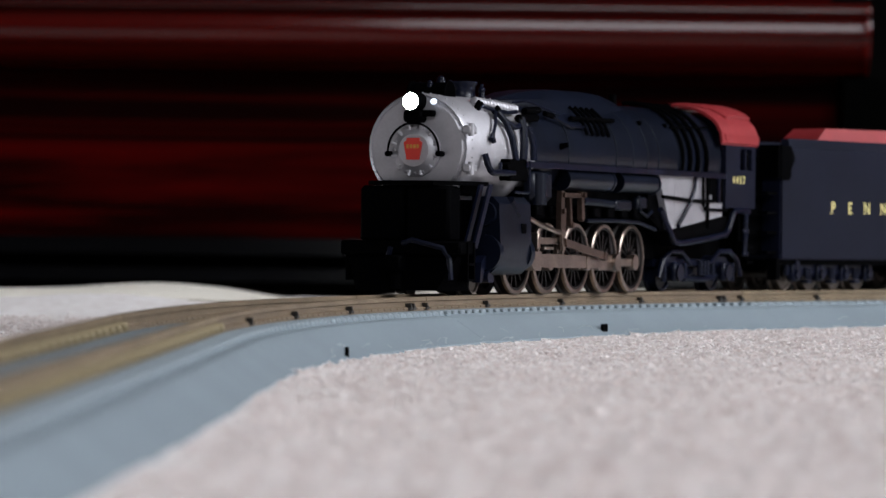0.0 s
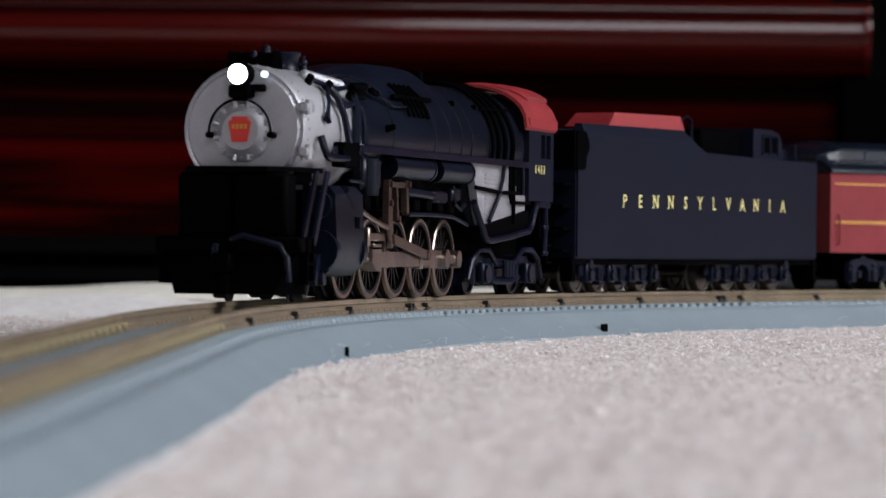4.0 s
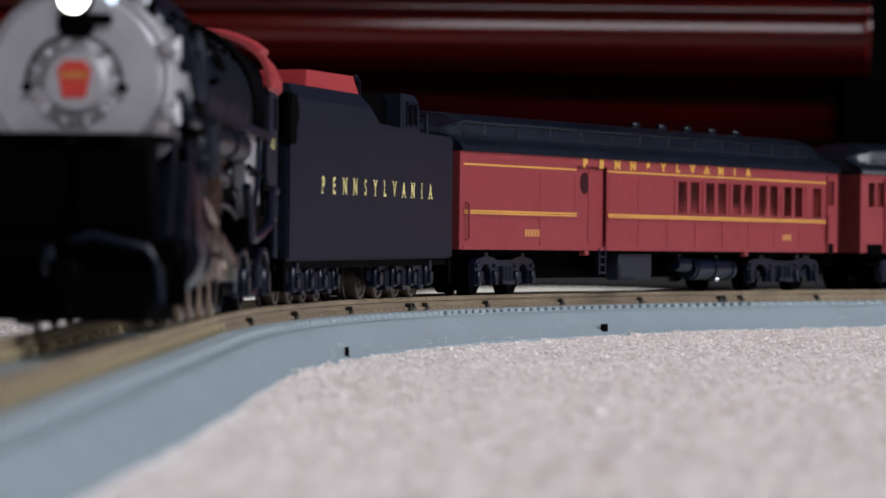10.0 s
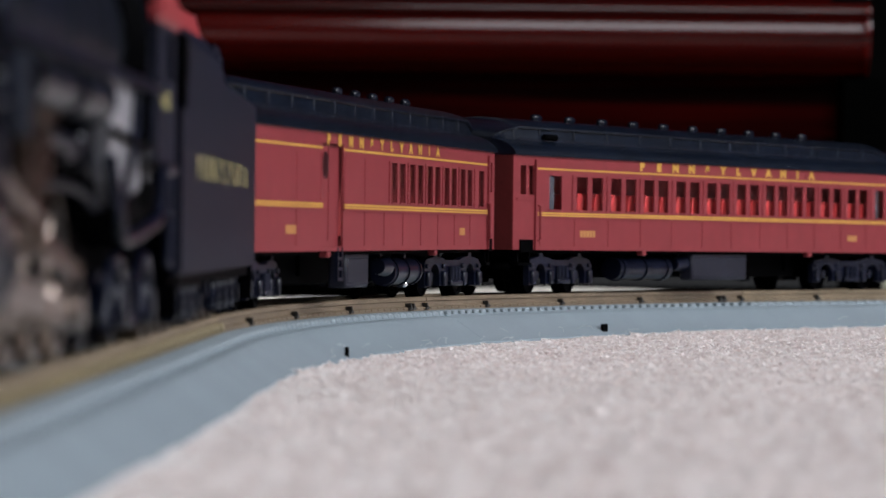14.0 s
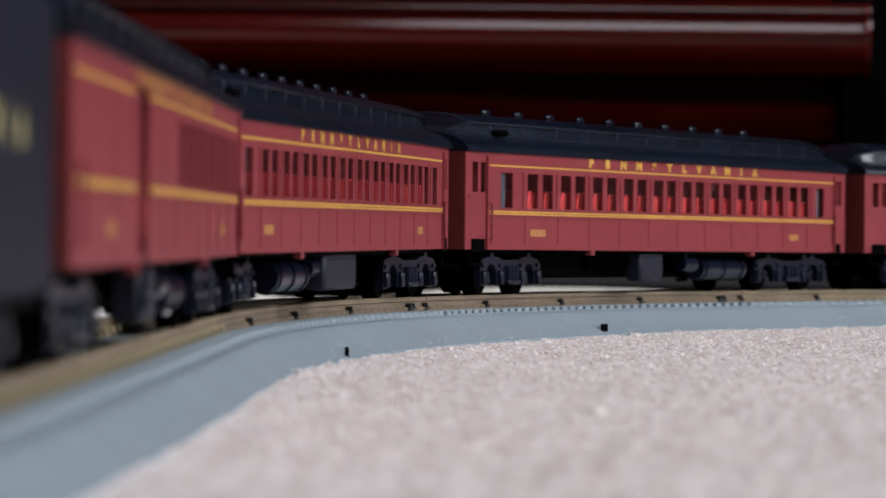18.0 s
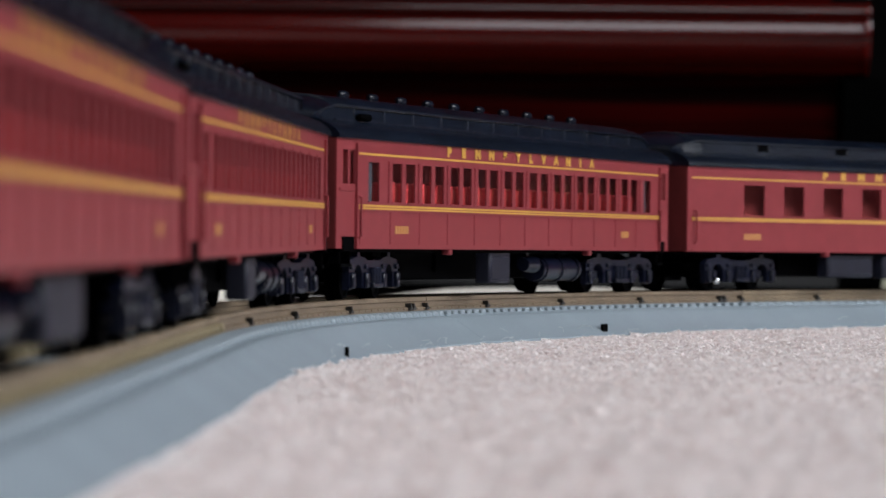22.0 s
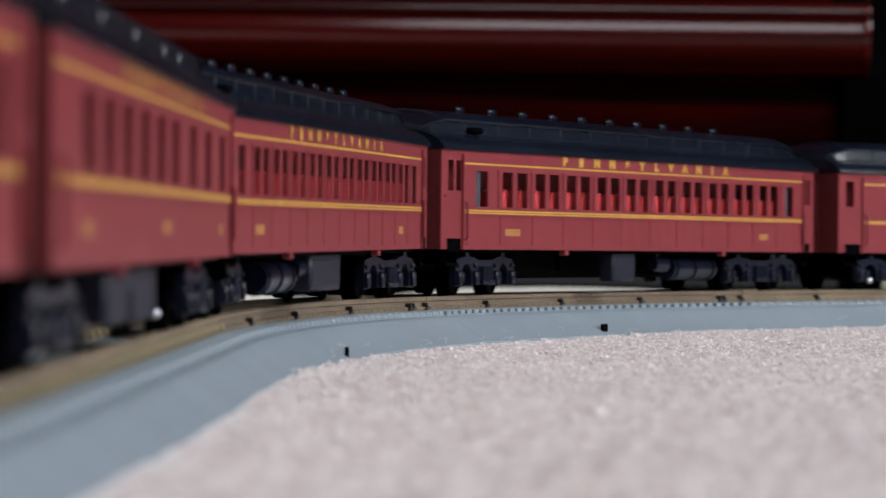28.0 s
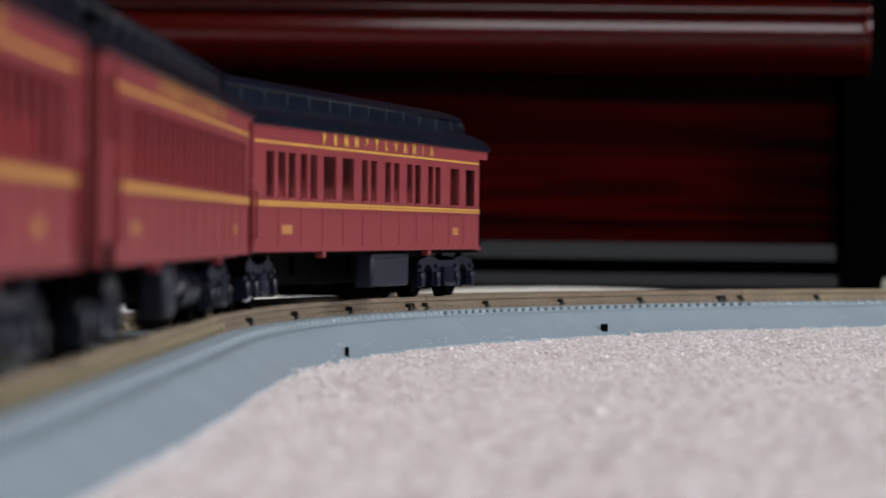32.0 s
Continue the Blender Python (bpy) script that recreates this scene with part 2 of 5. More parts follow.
def glyph(ch, bold=0.03):
    """Outline of one letter, filled: points with cap height 1, and faces."""
    key = (ch, bold)
    if key not in GLYPHS:
        cu = bpy.data.curves.new("letter", 'FONT')
        cu.body = ch
        cu.size = 1.0
        cu.offset = bold
        cu.resolution_u = 3
        ob = new("letter", cu)
        dg = bpy.context.evaluated_depsgraph_get()
        me = bpy.data.meshes.new_from_object(ob.evaluated_get(dg))
        co = [tuple(v.co) for v in me.vertices]
        fs = [tuple(p.vertices) for p in me.polygons]
        bpy.data.objects.remove(ob)
        bpy.data.curves.remove(cu)
        bpy.data.meshes.remove(me)
        x0, x1 = min(c[0] for c in co), max(c[0] for c in co)
        y0, y1 = min(c[1] for c in co), max(c[1] for c in co)
        GLYPHS[key] = ([((c[0] - (x0 + x1) / 2) / (y1 - y0), (c[1] - y0) / (y1 - y0)) for c in co], fs, (x1 - x0) / (y1 - y0))
    return GLYPHS[key]


def lettering(name, text, parent, material, u0, u1, z0, z1, w, wide=1.0, serif=0.0, bold=0.03):
    bm = bmesh.new()
    h = z1 - z0
    n = len(text)
    for i, ch in enumerate(text):
        co, fs, gw = glyph(ch, bold)
        uc = u0 + (u1 - u0) * i / (n - 1)
        vs = [bm.verts.new((uc + x * h * wide, -w, z0 + y * h)) for x, y in co]
        for f in fs:
            bm.faces.new([vs[k] for k in f])
        if serif:
            g = gw * h * wide / 2
            feet = {"P": [(-1, 0)], "E": [], "N": [(-1, 0), (1, 1), (-1, 1)], "Y": [(0, 0), (-1, 1), (1, 1)], "L": [(-1, 1)], "V": [(-1, 1), (1, 1)], "A": [(-1, 0), (1, 0)], "I": [(0, 0), (0, 1)]}.get(ch, [])
            for sx, top in feet:
                zc = z0 + (h - serif if top else 0)
                box(bm, uc + sx * g - 3.2 * serif, uc + sx * g + 3.2 * serif, w - 0.01, w + 0.005, zc, zc + serif)
    return part(name, bm, material, parent)


# ---- the line of the track (mm): straight past the camera, then a wide bend to the right ----
TX, TY, TA, TR = -28.73, 394.5, 0.0148, 520.9
BEND = math.pi * TR


def sag(s):
    return float(np.interp(s, [-400, -160, -40, 20, 60, 110], [-1.3, -1.1, -0.70, -0.45, -0.2, 0.0]))


def line(s, w=0.0):
    """Place (x, y, z) of the rail level and heading from +y, clockwise; w to the inside."""
    q = min(max(s, 0.0), BEND)
    a = TA + q / TR
    r = s - q
    x = TX + TR * (math.cos(TA) - math.cos(a)) + r * math.sin(a) + w * math.cos(a)
    y = TY + TR * (math.sin(a) - math.sin(TA)) + r * math.cos(a) - w * math.sin(a)
    return Vector((x, y, RAIL_H + sag(s))), a


# ---- the train's way along the line ----
KEYS_T = [0.5 * i for i in range(65) if not (7 < i < 11 or 27 < i < 31 or 51 < i < 55)]
KEYS_P = [459.1, 452.3, 440.6, 429.7, 420.0, 409.7, 399.0, 389.1, 343.3, 331.7, 319.1, 307.4, 295.6, 283.0, 270.3, 256.8, 243.0,
          228.7, 214.7, 199.8, 184.8, 167.1, 148.3, 130.1, 111.8, 28.7, 5.8, -15.9, -37.9, -62.5, -89.2, -115.8, -143.3, -170.1,
          -197.0, -224.0, -253.9, -284.3, -314.9, -345.0, -376.4, -409.9, -442.7, -477.1, -514.6, -552.0, -701.8, -738.7, -775.4,
          -812.5, -850.0, -886.9, -923.8, -959.9, -995.5, -1030.8]
TAN = np.gradient(np.array(KEYS_P), np.array(KEYS_T))


def phase(t):
    i = int(np.clip(np.searchsorted(KEYS_T, t, side="right") - 1, 0, len(KEYS_T) - 2))
    h = KEYS_T[i + 1] - KEYS_T[i]
    x = (t - KEYS_T[i]) / h
    return ((1 + 2 * x) * (1 - x) ** 2 * KEYS_P[i] + x * (1 - x) ** 2 * h * TAN[i] + x * x * (3 - 2 * x) * KEYS_P[i + 1] + x * x * (x - 1) * h * TAN[i + 1])


def ride(s, wheelbase):
    """The pose of a vehicle whose middle is at s, and its heading."""
    a, _ = line(s - wheelbase / 2)
    b, _ = line(s + wheelbase / 2)
    e = (b - a).normalized()
    y = Vector((0, 0, 1)).cross(e).normalized()
    z = e.cross(y)
    m = Matrix((e, y, z)).transposed().to_4x4()
    m.translation = (a + b) / 2 * S
    return m, math.atan2(e.x, e.y)


# ---- room: side walls, floor and ceiling are unseen, toned dark to limit fill ----
def wall_box(name, x0, x1, y0, y1, z0, z1, material, label, category):
    bm = bmesh.new()
    box(bm, x0 * 1000, x1 * 1000, -y0 * 1000, -y1 * 1000, z0 * 1000, z1 * 1000)
    return solid(name, bm, material, label, category, "structure")


RX0, RX1, RY0, RY1, RZ = -1.9, WALL_X, WALL_Y, 1.75, 2.5
wall_box("floor", RX0, RX1, RY0, RY1, -0.06, -0.004, FLOORM, "dark wooden floor under the cloth", "floor")
wall_box("ceiling", RX0, RX1, RY0, RY1, RZ, RZ + 0.1, CEIL, "plain grey painted ceiling, unseen", "ceiling")
wall_box("wall_north", RX0, RX1, RY1, RY1 + 0.1, 0, RZ, SHADED_WALL, "wall behind the cabinet, painted near-black for its shade", "wall")
wall_box("wall_west", RX0 - 0.1, RX0, RY0, RY1, 0, RZ, PLASTER, "plain painted side wall", "wall")


def pierced_wall(name, along_x, at, span, op, label):
    bm = bmesh.new()
    for a, b, z0, z1 in ((span[0], op[0], 0, RZ), (op[1], span[1], 0, RZ), (op[0], op[1], 0, op[2]), (op[0], op[1], op[3], RZ)):
        if along_x:
            box(bm, a * 1000, b * 1000, -(at - 0.12) * 1000, -at * 1000, z0 * 1000, z1 * 1000)
        else:
            box(bm, at * 1000, (at + 0.12) * 1000, -a * 1000, -b * 1000, z0 * 1000, z1 * 1000)
    solid(name, bm, PLASTER, label, "wall", "structure")


def window(name, along_x, at, op):
    """Frame and pane in a wall opening."""
    w = thing(name, "white painted window letting in daylight", "window", kind="structure")

    def bar(bm, a, b, z0, z1, d0, d1, bev=0):
        if along_x:
            box(bm, a * 1000, b * 1000, -(at - d1) * 1000, -(at - d0) * 1000, z0 * 1000, z1 * 1000, bev)
        else:
            box(bm, (at + d0) * 1000, (at + d1) * 1000, -a * 1000, -b * 1000, z0 * 1000, z1 * 1000, bev)
    bm = bmesh.new()
    for a, b, z0, z1 in ((op[0], op[0] + 0.05, op[2], op[3]), (op[1] - 0.05, op[1], op[2], op[3]), (op[0] + .05, op[1] - .05, op[2], op[2] + 0.05), (op[0] + .05, op[1] - .05, op[3] - 0.05, op[3])):
        bar(bm, a, b, z0, z1, 0.04, 0.09, 4)
    part("window_frame", bm, FRAMEP, w)
    bm = bmesh.new()
    bar(bm, op[0] + 0.052, op[1] - 0.052, op[2] + 0.052, op[3] - 0.052, 0.062, 0.068)
    part("pane", bm, GLASS, w).visible_shadow = False


pierced_wall("wall_south", True, WALL_Y, (RX0, RX1), WIN_S, "plain painted wall with a window opening")
pierced_wall("wall_east", False, WALL_X, (RY0, RY1), WIN_E, "plain painted side wall with a window opening")
window("window_1", True, WALL_Y, WIN_S)
window("window_2", False, WALL_X, WIN_E)


# ---- cloth on the floor ----
def cloth():
    xs = np.concatenate([np.linspace(-900, -112, 24), np.arange(-108, 130, 0.75), np.linspace(136, 1500, 40)])
    ys = np.concatenate([np.linspace(-1300, 70, 40), np.arange(78, 130, 3.0), np.arange(132, 770, 0.8), np.linspace(772, 980, 110)])
    X, Y = np.meshgrid(xs, ys)
    rng = np.random.default_rng(4)
    Z = rng.normal(0, 1, X.shape)
    for ax, c in ((0, 1), (0, 2), (1, 4)):
        Z = (np.roll(Z, 1, ax) + c * Z + np.roll(Z, -1, ax)) / (2 + c)
    Z = Z / Z.std() * 0.05
    big = sum(np.sin(X / a + p) * np.sin(Y / b + q) for a, b, p, q in ((31, 43, 0.3, 1.0), (17, 26, 2.0, 0.4), (57, 61, 1.1, 2.2))) * 0.12
    hump = 0.5 + 2.4 * np.exp(-((X + 66) / 22) ** 2) + 1.5 * np.exp(-((X + 108) / 26) ** 2)
    Z = Z + big + hump * np.exp(-((Y - 775) / np.where(Y < 775, 60.0, 14.0)) ** 2) - 0.3
    n, k = X.shape
    co = np.stack([X, Y, Z], -1).reshape(-1, 3) * S
    i = np.arange(n * k).reshape(n, k)
    f = np.stack([i[:-1, :-1], i[:-1, 1:], i[1:, 1:], i[1:, :-1]], -1).reshape(-1, 4)
    me = bpy.data.meshes.new("ground_cloth")
    me.vertices.add(len(co))
    me.vertices.foreach_set("co", co.ravel())
    me.loops.add(f.size)
    me.loops.foreach_set("vertex_index", f.ravel().astype(np.int32))
    me.polygons.add(len(f))
    me.polygons.foreach_set("loop_start", np.arange(0, f.size, 4, dtype=np.int32))
    me.polygons.foreach_set("use_smooth", np.ones(len(f), dtype=bool))
    me.update()
    me.validate()
    me.materials.append(CLOTH)
    return tagged(new("ground_cloth", me), label="cream nubbly woven cloth spread over the floor", category="cloth", kind="structure")


cloth()


def cloth_fold():
    """A smooth fold of the same cloth behind the track; its lit look is painted cream."""
    xs = np.arange(-400, 700, 4.0)
    crest = np.interp(xs, [-400, -110, -83, -73, -62, -52, -45, -38, -31, -20, -10, 3, 27, 48, 62, 80, 120, 700], [2.0, 2.3, 2.8, 3.8, 4.2, 3.5, 2.6, 1.2, 0.1, 0.3, 2.2, 3.7, 4.1, 3.8, 2.5, 0.9, 0.2, 0.2])
    crest = np.convolve(np.pad(crest, 2, mode="edge"), [0.1, 0.2, 0.4, 0.2, 0.1], "valid")
    bm = bmesh.new()
    rings = []
    for x, h in zip(xs, crest):
        rings.append([(x, -y, -0.6 + (h + 0.6) * k) for y, k in ((856, 0.0), (852, 0.12), (850, 0.35), (852, 0.6), (859, 0.82), (869, 0.96), (880, 1.0), (890, 0.96), (915, 0.7), (945, 0.2), (955, 0.0))])
    loft(bm, rings)
    tagged(new("cloth_fold", mesh_of("cloth_fold", bm, PALE, 60)), label="smooth pale cream fold of cloth behind the track", category="cloth", kind="structure")


cloth_fold()


def pile():
    """Short leaning tufts that make the cloth's nap: three-cornered blades in one mesh."""
    rng = np.random.default_rng(11)
    n = 300000
    y = np.sqrt(rng.uniform(118.0 ** 2, 770.0 ** 2, n))
    x = (rng.uniform(-1, 1, n) * 0.122) * y
    dx, dy = x - (TX + TR * math.cos(TA)), y - (TY - TR * math.sin(TA))
    w = np.where(y > TY, TR - np.hypot(dx, dy), x - TX - (y - TY) * math.tan(TA))
    keep = np.abs(w) > 14.3
    x, y = x[keep], y[keep]
    n = len(x)
    big = sum(np.sin(x / a + p) * np.sin(y / b + q) for a, b, p, q in ((31, 43, 0.3, 1.0), (17, 26, 2.0, 0.4), (57, 61, 1.1, 2.2))) * 0.12
    # tufts stand in clumps: a coarse random grid, read smoothly
    grid = rng.normal(0, 1, (420, 420))
    gx, gy = (x + 100) / 1.1, y / 2.4
    i, j = np.floor(gx).astype(int), np.floor(gy).astype(int)
    fx, fy = gx - i, gy - j
    g = lambda a, b: grid[(i + a) % 420, (j + b) % 420]
    clump = (g(0, 0) * (1 - fx) + g(1, 0) * fx) * (1 - fy) + (g(0, 1) * (1 - fx) + g(1, 1) * fx) * fy
    h = rng.uniform(0.22, 0.40, n) * np.clip(1.0 + 0.65 * clump, 0.25, 2.4)
    half = rng.uniform(0.20, 0.42, n)
    t = rng.uniform(0, 2 * math.pi, n)
    lx, ly = rng.normal(0, 0.42, n), rng.normal(0, 0.42, n)
    base = np.stack([x, y, big - 0.38], -1)
    side = np.stack([np.cos(t) * half, np.sin(t) * half, np.zeros(n)], -1)
    tip = base + np.stack([lx, ly, h], -1)
    bend = base + np.stack([lx * 0.3, ly * 0.3, h * 0.6], -1)
    co = np.stack([base - side, base + side, bend + side * 1.05, tip, bend - side * 1.05], 1).reshape(-1, 3) * S
    me = bpy.data.meshes.new("cloth_nap")
    me.vertices.add(len(co))
    me.vertices.foreach_set("co", co.ravel())
    me.loops.add(5 * n)
    me.loops.foreach_set("vertex_index", np.arange(5 * n, dtype=np.int32))
    me.polygons.add(n)
    me.polygons.foreach_set("loop_start", np.arange(0, 5 * n, 5, dtype=np.int32))
    me.polygons.foreach_set("use_smooth", np.ones(n, dtype=bool))
    me.update()
    me.validate()
    me.materials.append(NAP)
    tagged(new("cloth_nap", me), label="fine pale cotton nap standing on the cloth", category="nap", kind="stuff")


pile()


# ---- cabinet behind the track ----
def cabinet():
    c = thing("cabinet", "glossy dark cherry wood cabinet with a rounded ledge", "cabinet")
    Y0 = 1180.0

    def beam(name, prof, x0, x1, material, label=""):
        bm = bmesh.new()
        loft(bm, [[(x0, -y, z) for y, z in prof], [(x1, -y, z) for y, z in prof]])
        part(name, bm, material, c, label)

    def arc(cy, cz, r, a0, a1, n=8):
        return [(cy - r * math.cos(radians(a0 + (a1 - a0) * i / n)), cz + r * math.sin(radians(a0 + (a1 - a0) * i / n))) for i in range(n + 1)]
    prof = arc(Y0 + 4.6, 77.0, 13.6, -62, 19, 14) + arc(Y0 - 6, 83.9, 2.6, -60, 90) + [(Y0 + 60, 86.5), (Y0 + 60, 65.0)]
    x1 = 127.0
    beam("ledge", prof, -900, x1 - 3, CHERRY_RAIL, "rounded glossy cherry ledge")
    bm = bmesh.new()
    cyp = [(y * 0.985 + Y0 * 0.015 + 0.4, z * 0.97 + 2.2) for y, z in prof]
    loft(bm, [[(x1 - 2.8, -y, z) for y, z in prof], [(x1 - 0.8, -y, z) for y, z in prof], [(x1, -y, z) for y, z in cyp]])
    part("ledge_end", bm, CHERRY_RAIL, c)
    bm = bmesh.new()
    box(bm, -900, 119, -(Y0 + 14), -(Y0 + 30), 13, 68)
    part("front_panel", bm, CHERRY, c, "red-brown streaked cherry panel")
    for name, z0, z1, y in (("upper_moulding", 9.4, 14.8, Y0 + 2), ("lower_moulding", 1.4, 5.6, Y0 - 3)):
        beam(name, [(y + 0.3, z0), (y, z0 + 0.3), (y + 0.9, z1 - 0.3), (y + 1.3, z1), (y + 22, z1), (y + 22, z0)], -900, 119.5, MOULD, "glossy grey-black moulding")
    # Recess behind the mouldings, painted near-black for its shade
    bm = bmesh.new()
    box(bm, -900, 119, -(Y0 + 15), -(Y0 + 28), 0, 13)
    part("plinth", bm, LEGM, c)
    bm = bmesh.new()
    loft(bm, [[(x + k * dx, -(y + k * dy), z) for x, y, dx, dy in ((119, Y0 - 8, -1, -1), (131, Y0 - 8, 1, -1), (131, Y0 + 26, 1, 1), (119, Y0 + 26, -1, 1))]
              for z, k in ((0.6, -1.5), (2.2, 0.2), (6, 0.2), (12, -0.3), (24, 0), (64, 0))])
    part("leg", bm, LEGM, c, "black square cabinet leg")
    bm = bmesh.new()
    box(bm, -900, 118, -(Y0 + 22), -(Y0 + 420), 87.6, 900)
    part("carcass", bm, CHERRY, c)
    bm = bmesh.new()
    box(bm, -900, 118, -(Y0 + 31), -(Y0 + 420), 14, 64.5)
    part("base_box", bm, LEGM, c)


cabinet()


# ---- track sections ----
def sweep(bm, prof, s0, s1, step):
    n = max(1, int(abs(s1 - s0) / step + 0.5))
    rings = []
    for i in range(n + 1):
        s = s0 + (s1 - s0) * i / n
        p, a = line(s)
        rings.append([(p.x + w * math.cos(a), -(p.y - w * math.sin(a)), p.z + z) for w, z in prof])
    loft(bm, rings)


def along(s, w=0.0, z=0.0):
    p, a = line(s, w)
    m = Matrix.Rotation(math.pi / 2 - a, 4, 'Z')
    m.translation = Vector((p.x, p.y, p.z + z)) * S
    return m


BED_OPEN = [(14.2, -6.5), (14.0, -5.95), (13.6, -5.7), (10.2, -3.42), (9.55, -2.72), (9.2, -2.62), (8.6, -2.6), (8.3, -2.36), (-8.3, -2.36), (-8.9, -2.62), (-9.5, -2.85), (-13.6, -5.7), (-14.0, -5.95), (-14.2, -6.5)]
BED = [(14.2, -6.5), (14.0, -5.95), (13.6, -5.7), (10.2, -3.42), (9.55, -2.72), (9.2, -2.62), (8.1, -2.56), (7.9, -2.02), (-7.9, -2.02), (-8.1, -2.56), (-8.9, -2.62), (-9.5, -2.85), (-13.6, -5.7), (-14.0, -5.95), (-14.2, -6.5)]
RAILP = [(0.72, -1.85), (0.72, -1.42), (0.24, -1.24), (0.24, -0.66), (0.5, -0.54), (0.5, -0.1), (0.4, 0.0), (-0.4, 0.0), (-0.5, -0.1), (-0.5, -0.54), (-0.24, -0.66), (-0.24, -1.24), (-0.72, -1.42), (-0.72, -1.85)]
bm = bmesh.new()
box(bm, -0.95, 0.95, -8.15, 8.15, -2.6, -1.86, 0.16)
TIE_ME = mesh_of("tie", bm, TIE)
bm = bmesh.new()
box(bm, -0.95, 0.95, -8.3, 8.3, -2.7, -1.84, 0.14)
TIE_LONG = mesh_of("tie", bm, TIE)
bm = bmesh.new()
prism(bm, [(-0.75, -1.7), (0.55, -1.7), (0.8, -1.45), (0.3, -1.3), (-0.2, -0.85), (-0.55, -0.8), (-0.35, -1.3)], 5.3, 6.05)
CLIP_ME = mesh_of("rail_clip", bm, CLIP)
# Small black tabs standing proud of the roadbed's inner side
SLOT_MES = []
for half, w0, w1, top in ((0.42, 13.36, 13.78, -4.6), (1.1, 13.0, 13.42, -4.4)):
    bm = bmesh.new()
    box(bm, -half, half, w0, w1, -6.2, top, 0.12)
    SLOT_MES.append(mesh_of("side_tab", bm, BLACK))
bm = bmesh.new()
for w in (-4.95, 4.95):
    box(bm, -0.45, 0.45, w - 0.85, w + 0.85, -1.66, -1.36, 0.1)
CHAIR_ME = mesh_of("rail_chair", bm, RAIL)
bm = bmesh.new()
for w in (-4.95, 4.95):
    box(bm, -0.9, 0.9, w - 1.15, w + 1.15, -1.68, -0.78, 0.2)
CHAIR_BIG = mesh_of("rail_chair", bm, CHAIRM)
NEAR = (-240.0, 410.0)


def section(s0, s1, curved):
    t = thing("track_section", "curved grey plastic track section with brown rails" if curved else "straight grey plastic track section with brown rails", "model track", "track sections")
    step = 6.0 if curved else 40.0
    bm = bmesh.new()
    sweep(bm, BED_OPEN if 100 < s0 < 250 else BED, s0 + 0.025, s1 - 0.025, step)
    part("roadbed", bm, GREY, t)
    for w in (-4.95, 4.95):
        bm = bmesh.new()
        sweep(bm, [(w + a, z) for a, z in RAILP], s0 + 0.12, s1 - 0.12, step)
        brown = curved and s0 < 250
        part("rail", bm, RAIL if brown else OLIVE, t, "brown metal rail" if brown else "olive-tan metal rail")
    near = s1 > NEAR[0] and s0 < NEAR[1]
    n = int((s1 - s0) / 3.25)
    if near:
        for i in range(n):
            tie = piece("tie", TIE_LONG if 100 < s0 < 250 else TIE_ME, t, along(s0 + (i + 0.5) * (s1 - s0) / n))
            if curved or i % 2:
                piece("rail_chair", CHAIR_ME if curved else CHAIR_BIG, tie, None, "brown rail chair")
        gap = 32.2 if curved else 31.0
        s = s0 + (27.0 if curved else 14.0)
        while curved and s < s1 - 2:
            piece("rail_clip", CLIP_ME, t, along(s))
            piece("rail_clip", CLIP_ME, t, along(s) @ Matrix.Rotation(math.pi, 4, 'Z'))
            s += gap
        if curved:
            piece("side_tab", SLOT_MES[0 if s0 < 100 else 1], t, along(s0 + (49.0 if s0 < 100 else 57.5)), "small black tab on the roadbed's side")
            piece("rail_joiner", CLIP_ME, t, along(s1 - 1.0), "dark rail joiner")
            piece("rail_joiner", CLIP_ME, t, along(s1 - 9.0), "dark rail joiner")
    else:
        bm = bmesh.new()
        for i in range(n):
            m = along(s0 + (i + 0.5) * (s1 - s0) / n)
            bmesh.ops.create_cube(bm, size=1.0, matrix=Matrix.Translation(m.translation * 1000) @ m.to_3x3().to_4x4() @ Matrix.Translation((0, 0, -2.1)) @ Matrix.Diagonal((1.9, 16.5, 0.95, 1)))
        tagged(part("ties", bm, TIE, t), kind="stuff")


def lint():
    """Loose white fibres caught on the roadbed's foot."""
    rng = random.Random(8)
    bm = bmesh.new()
    for i in range(26):
        s, w = rng.uniform(40, 330), rng.uniform(13.0, 14.6)
        p, a = line(s, w)
        z = -5.3 + (13.6 - w) * 0.7
        pts, d, h = [], rng.uniform(0, 6.3), rng.uniform(0.3, 0.8)
        x, y = p.x, p.y
        n = rng.randint(3, 5)
        for k in range(n):
            pts.append((x, -y, p.z + max(-6.0, z) + h * math.sin(math.pi * k / n)))
            x, y = x + 0.55 * math.cos(d), y + 0.55 * math.sin(d)
            d += rng.uniform(-0.9, 0.9)
        tube(bm, pts, 0.011, 4)
    tagged(new("lint", mesh_of("lint", bm, LINT)), label="loose white lint fibres along the roadbed's foot", category="lint", kind="stuff")


lint()
for i in range(6):
    section(11 - 248 * (i + 1), 11 - 248 * i, False)
for i in range(13):
    section(11 + 131 * i, 11 + 131 * (i + 1), True)


# ---- rolling stock ----
def circle_pts(cw, cz, r, n=28, a0=0.0, a1=360.0):
    full = abs(a1 - a0) >= 359.9
    m = n if full else n + 1
    return [(cw + r * math.cos(radians(a0 + (a1 - a0) * i / n)), cz + r * math.sin(radians(a0 + (a1 - a0) * i / n))) for i in range(m)]


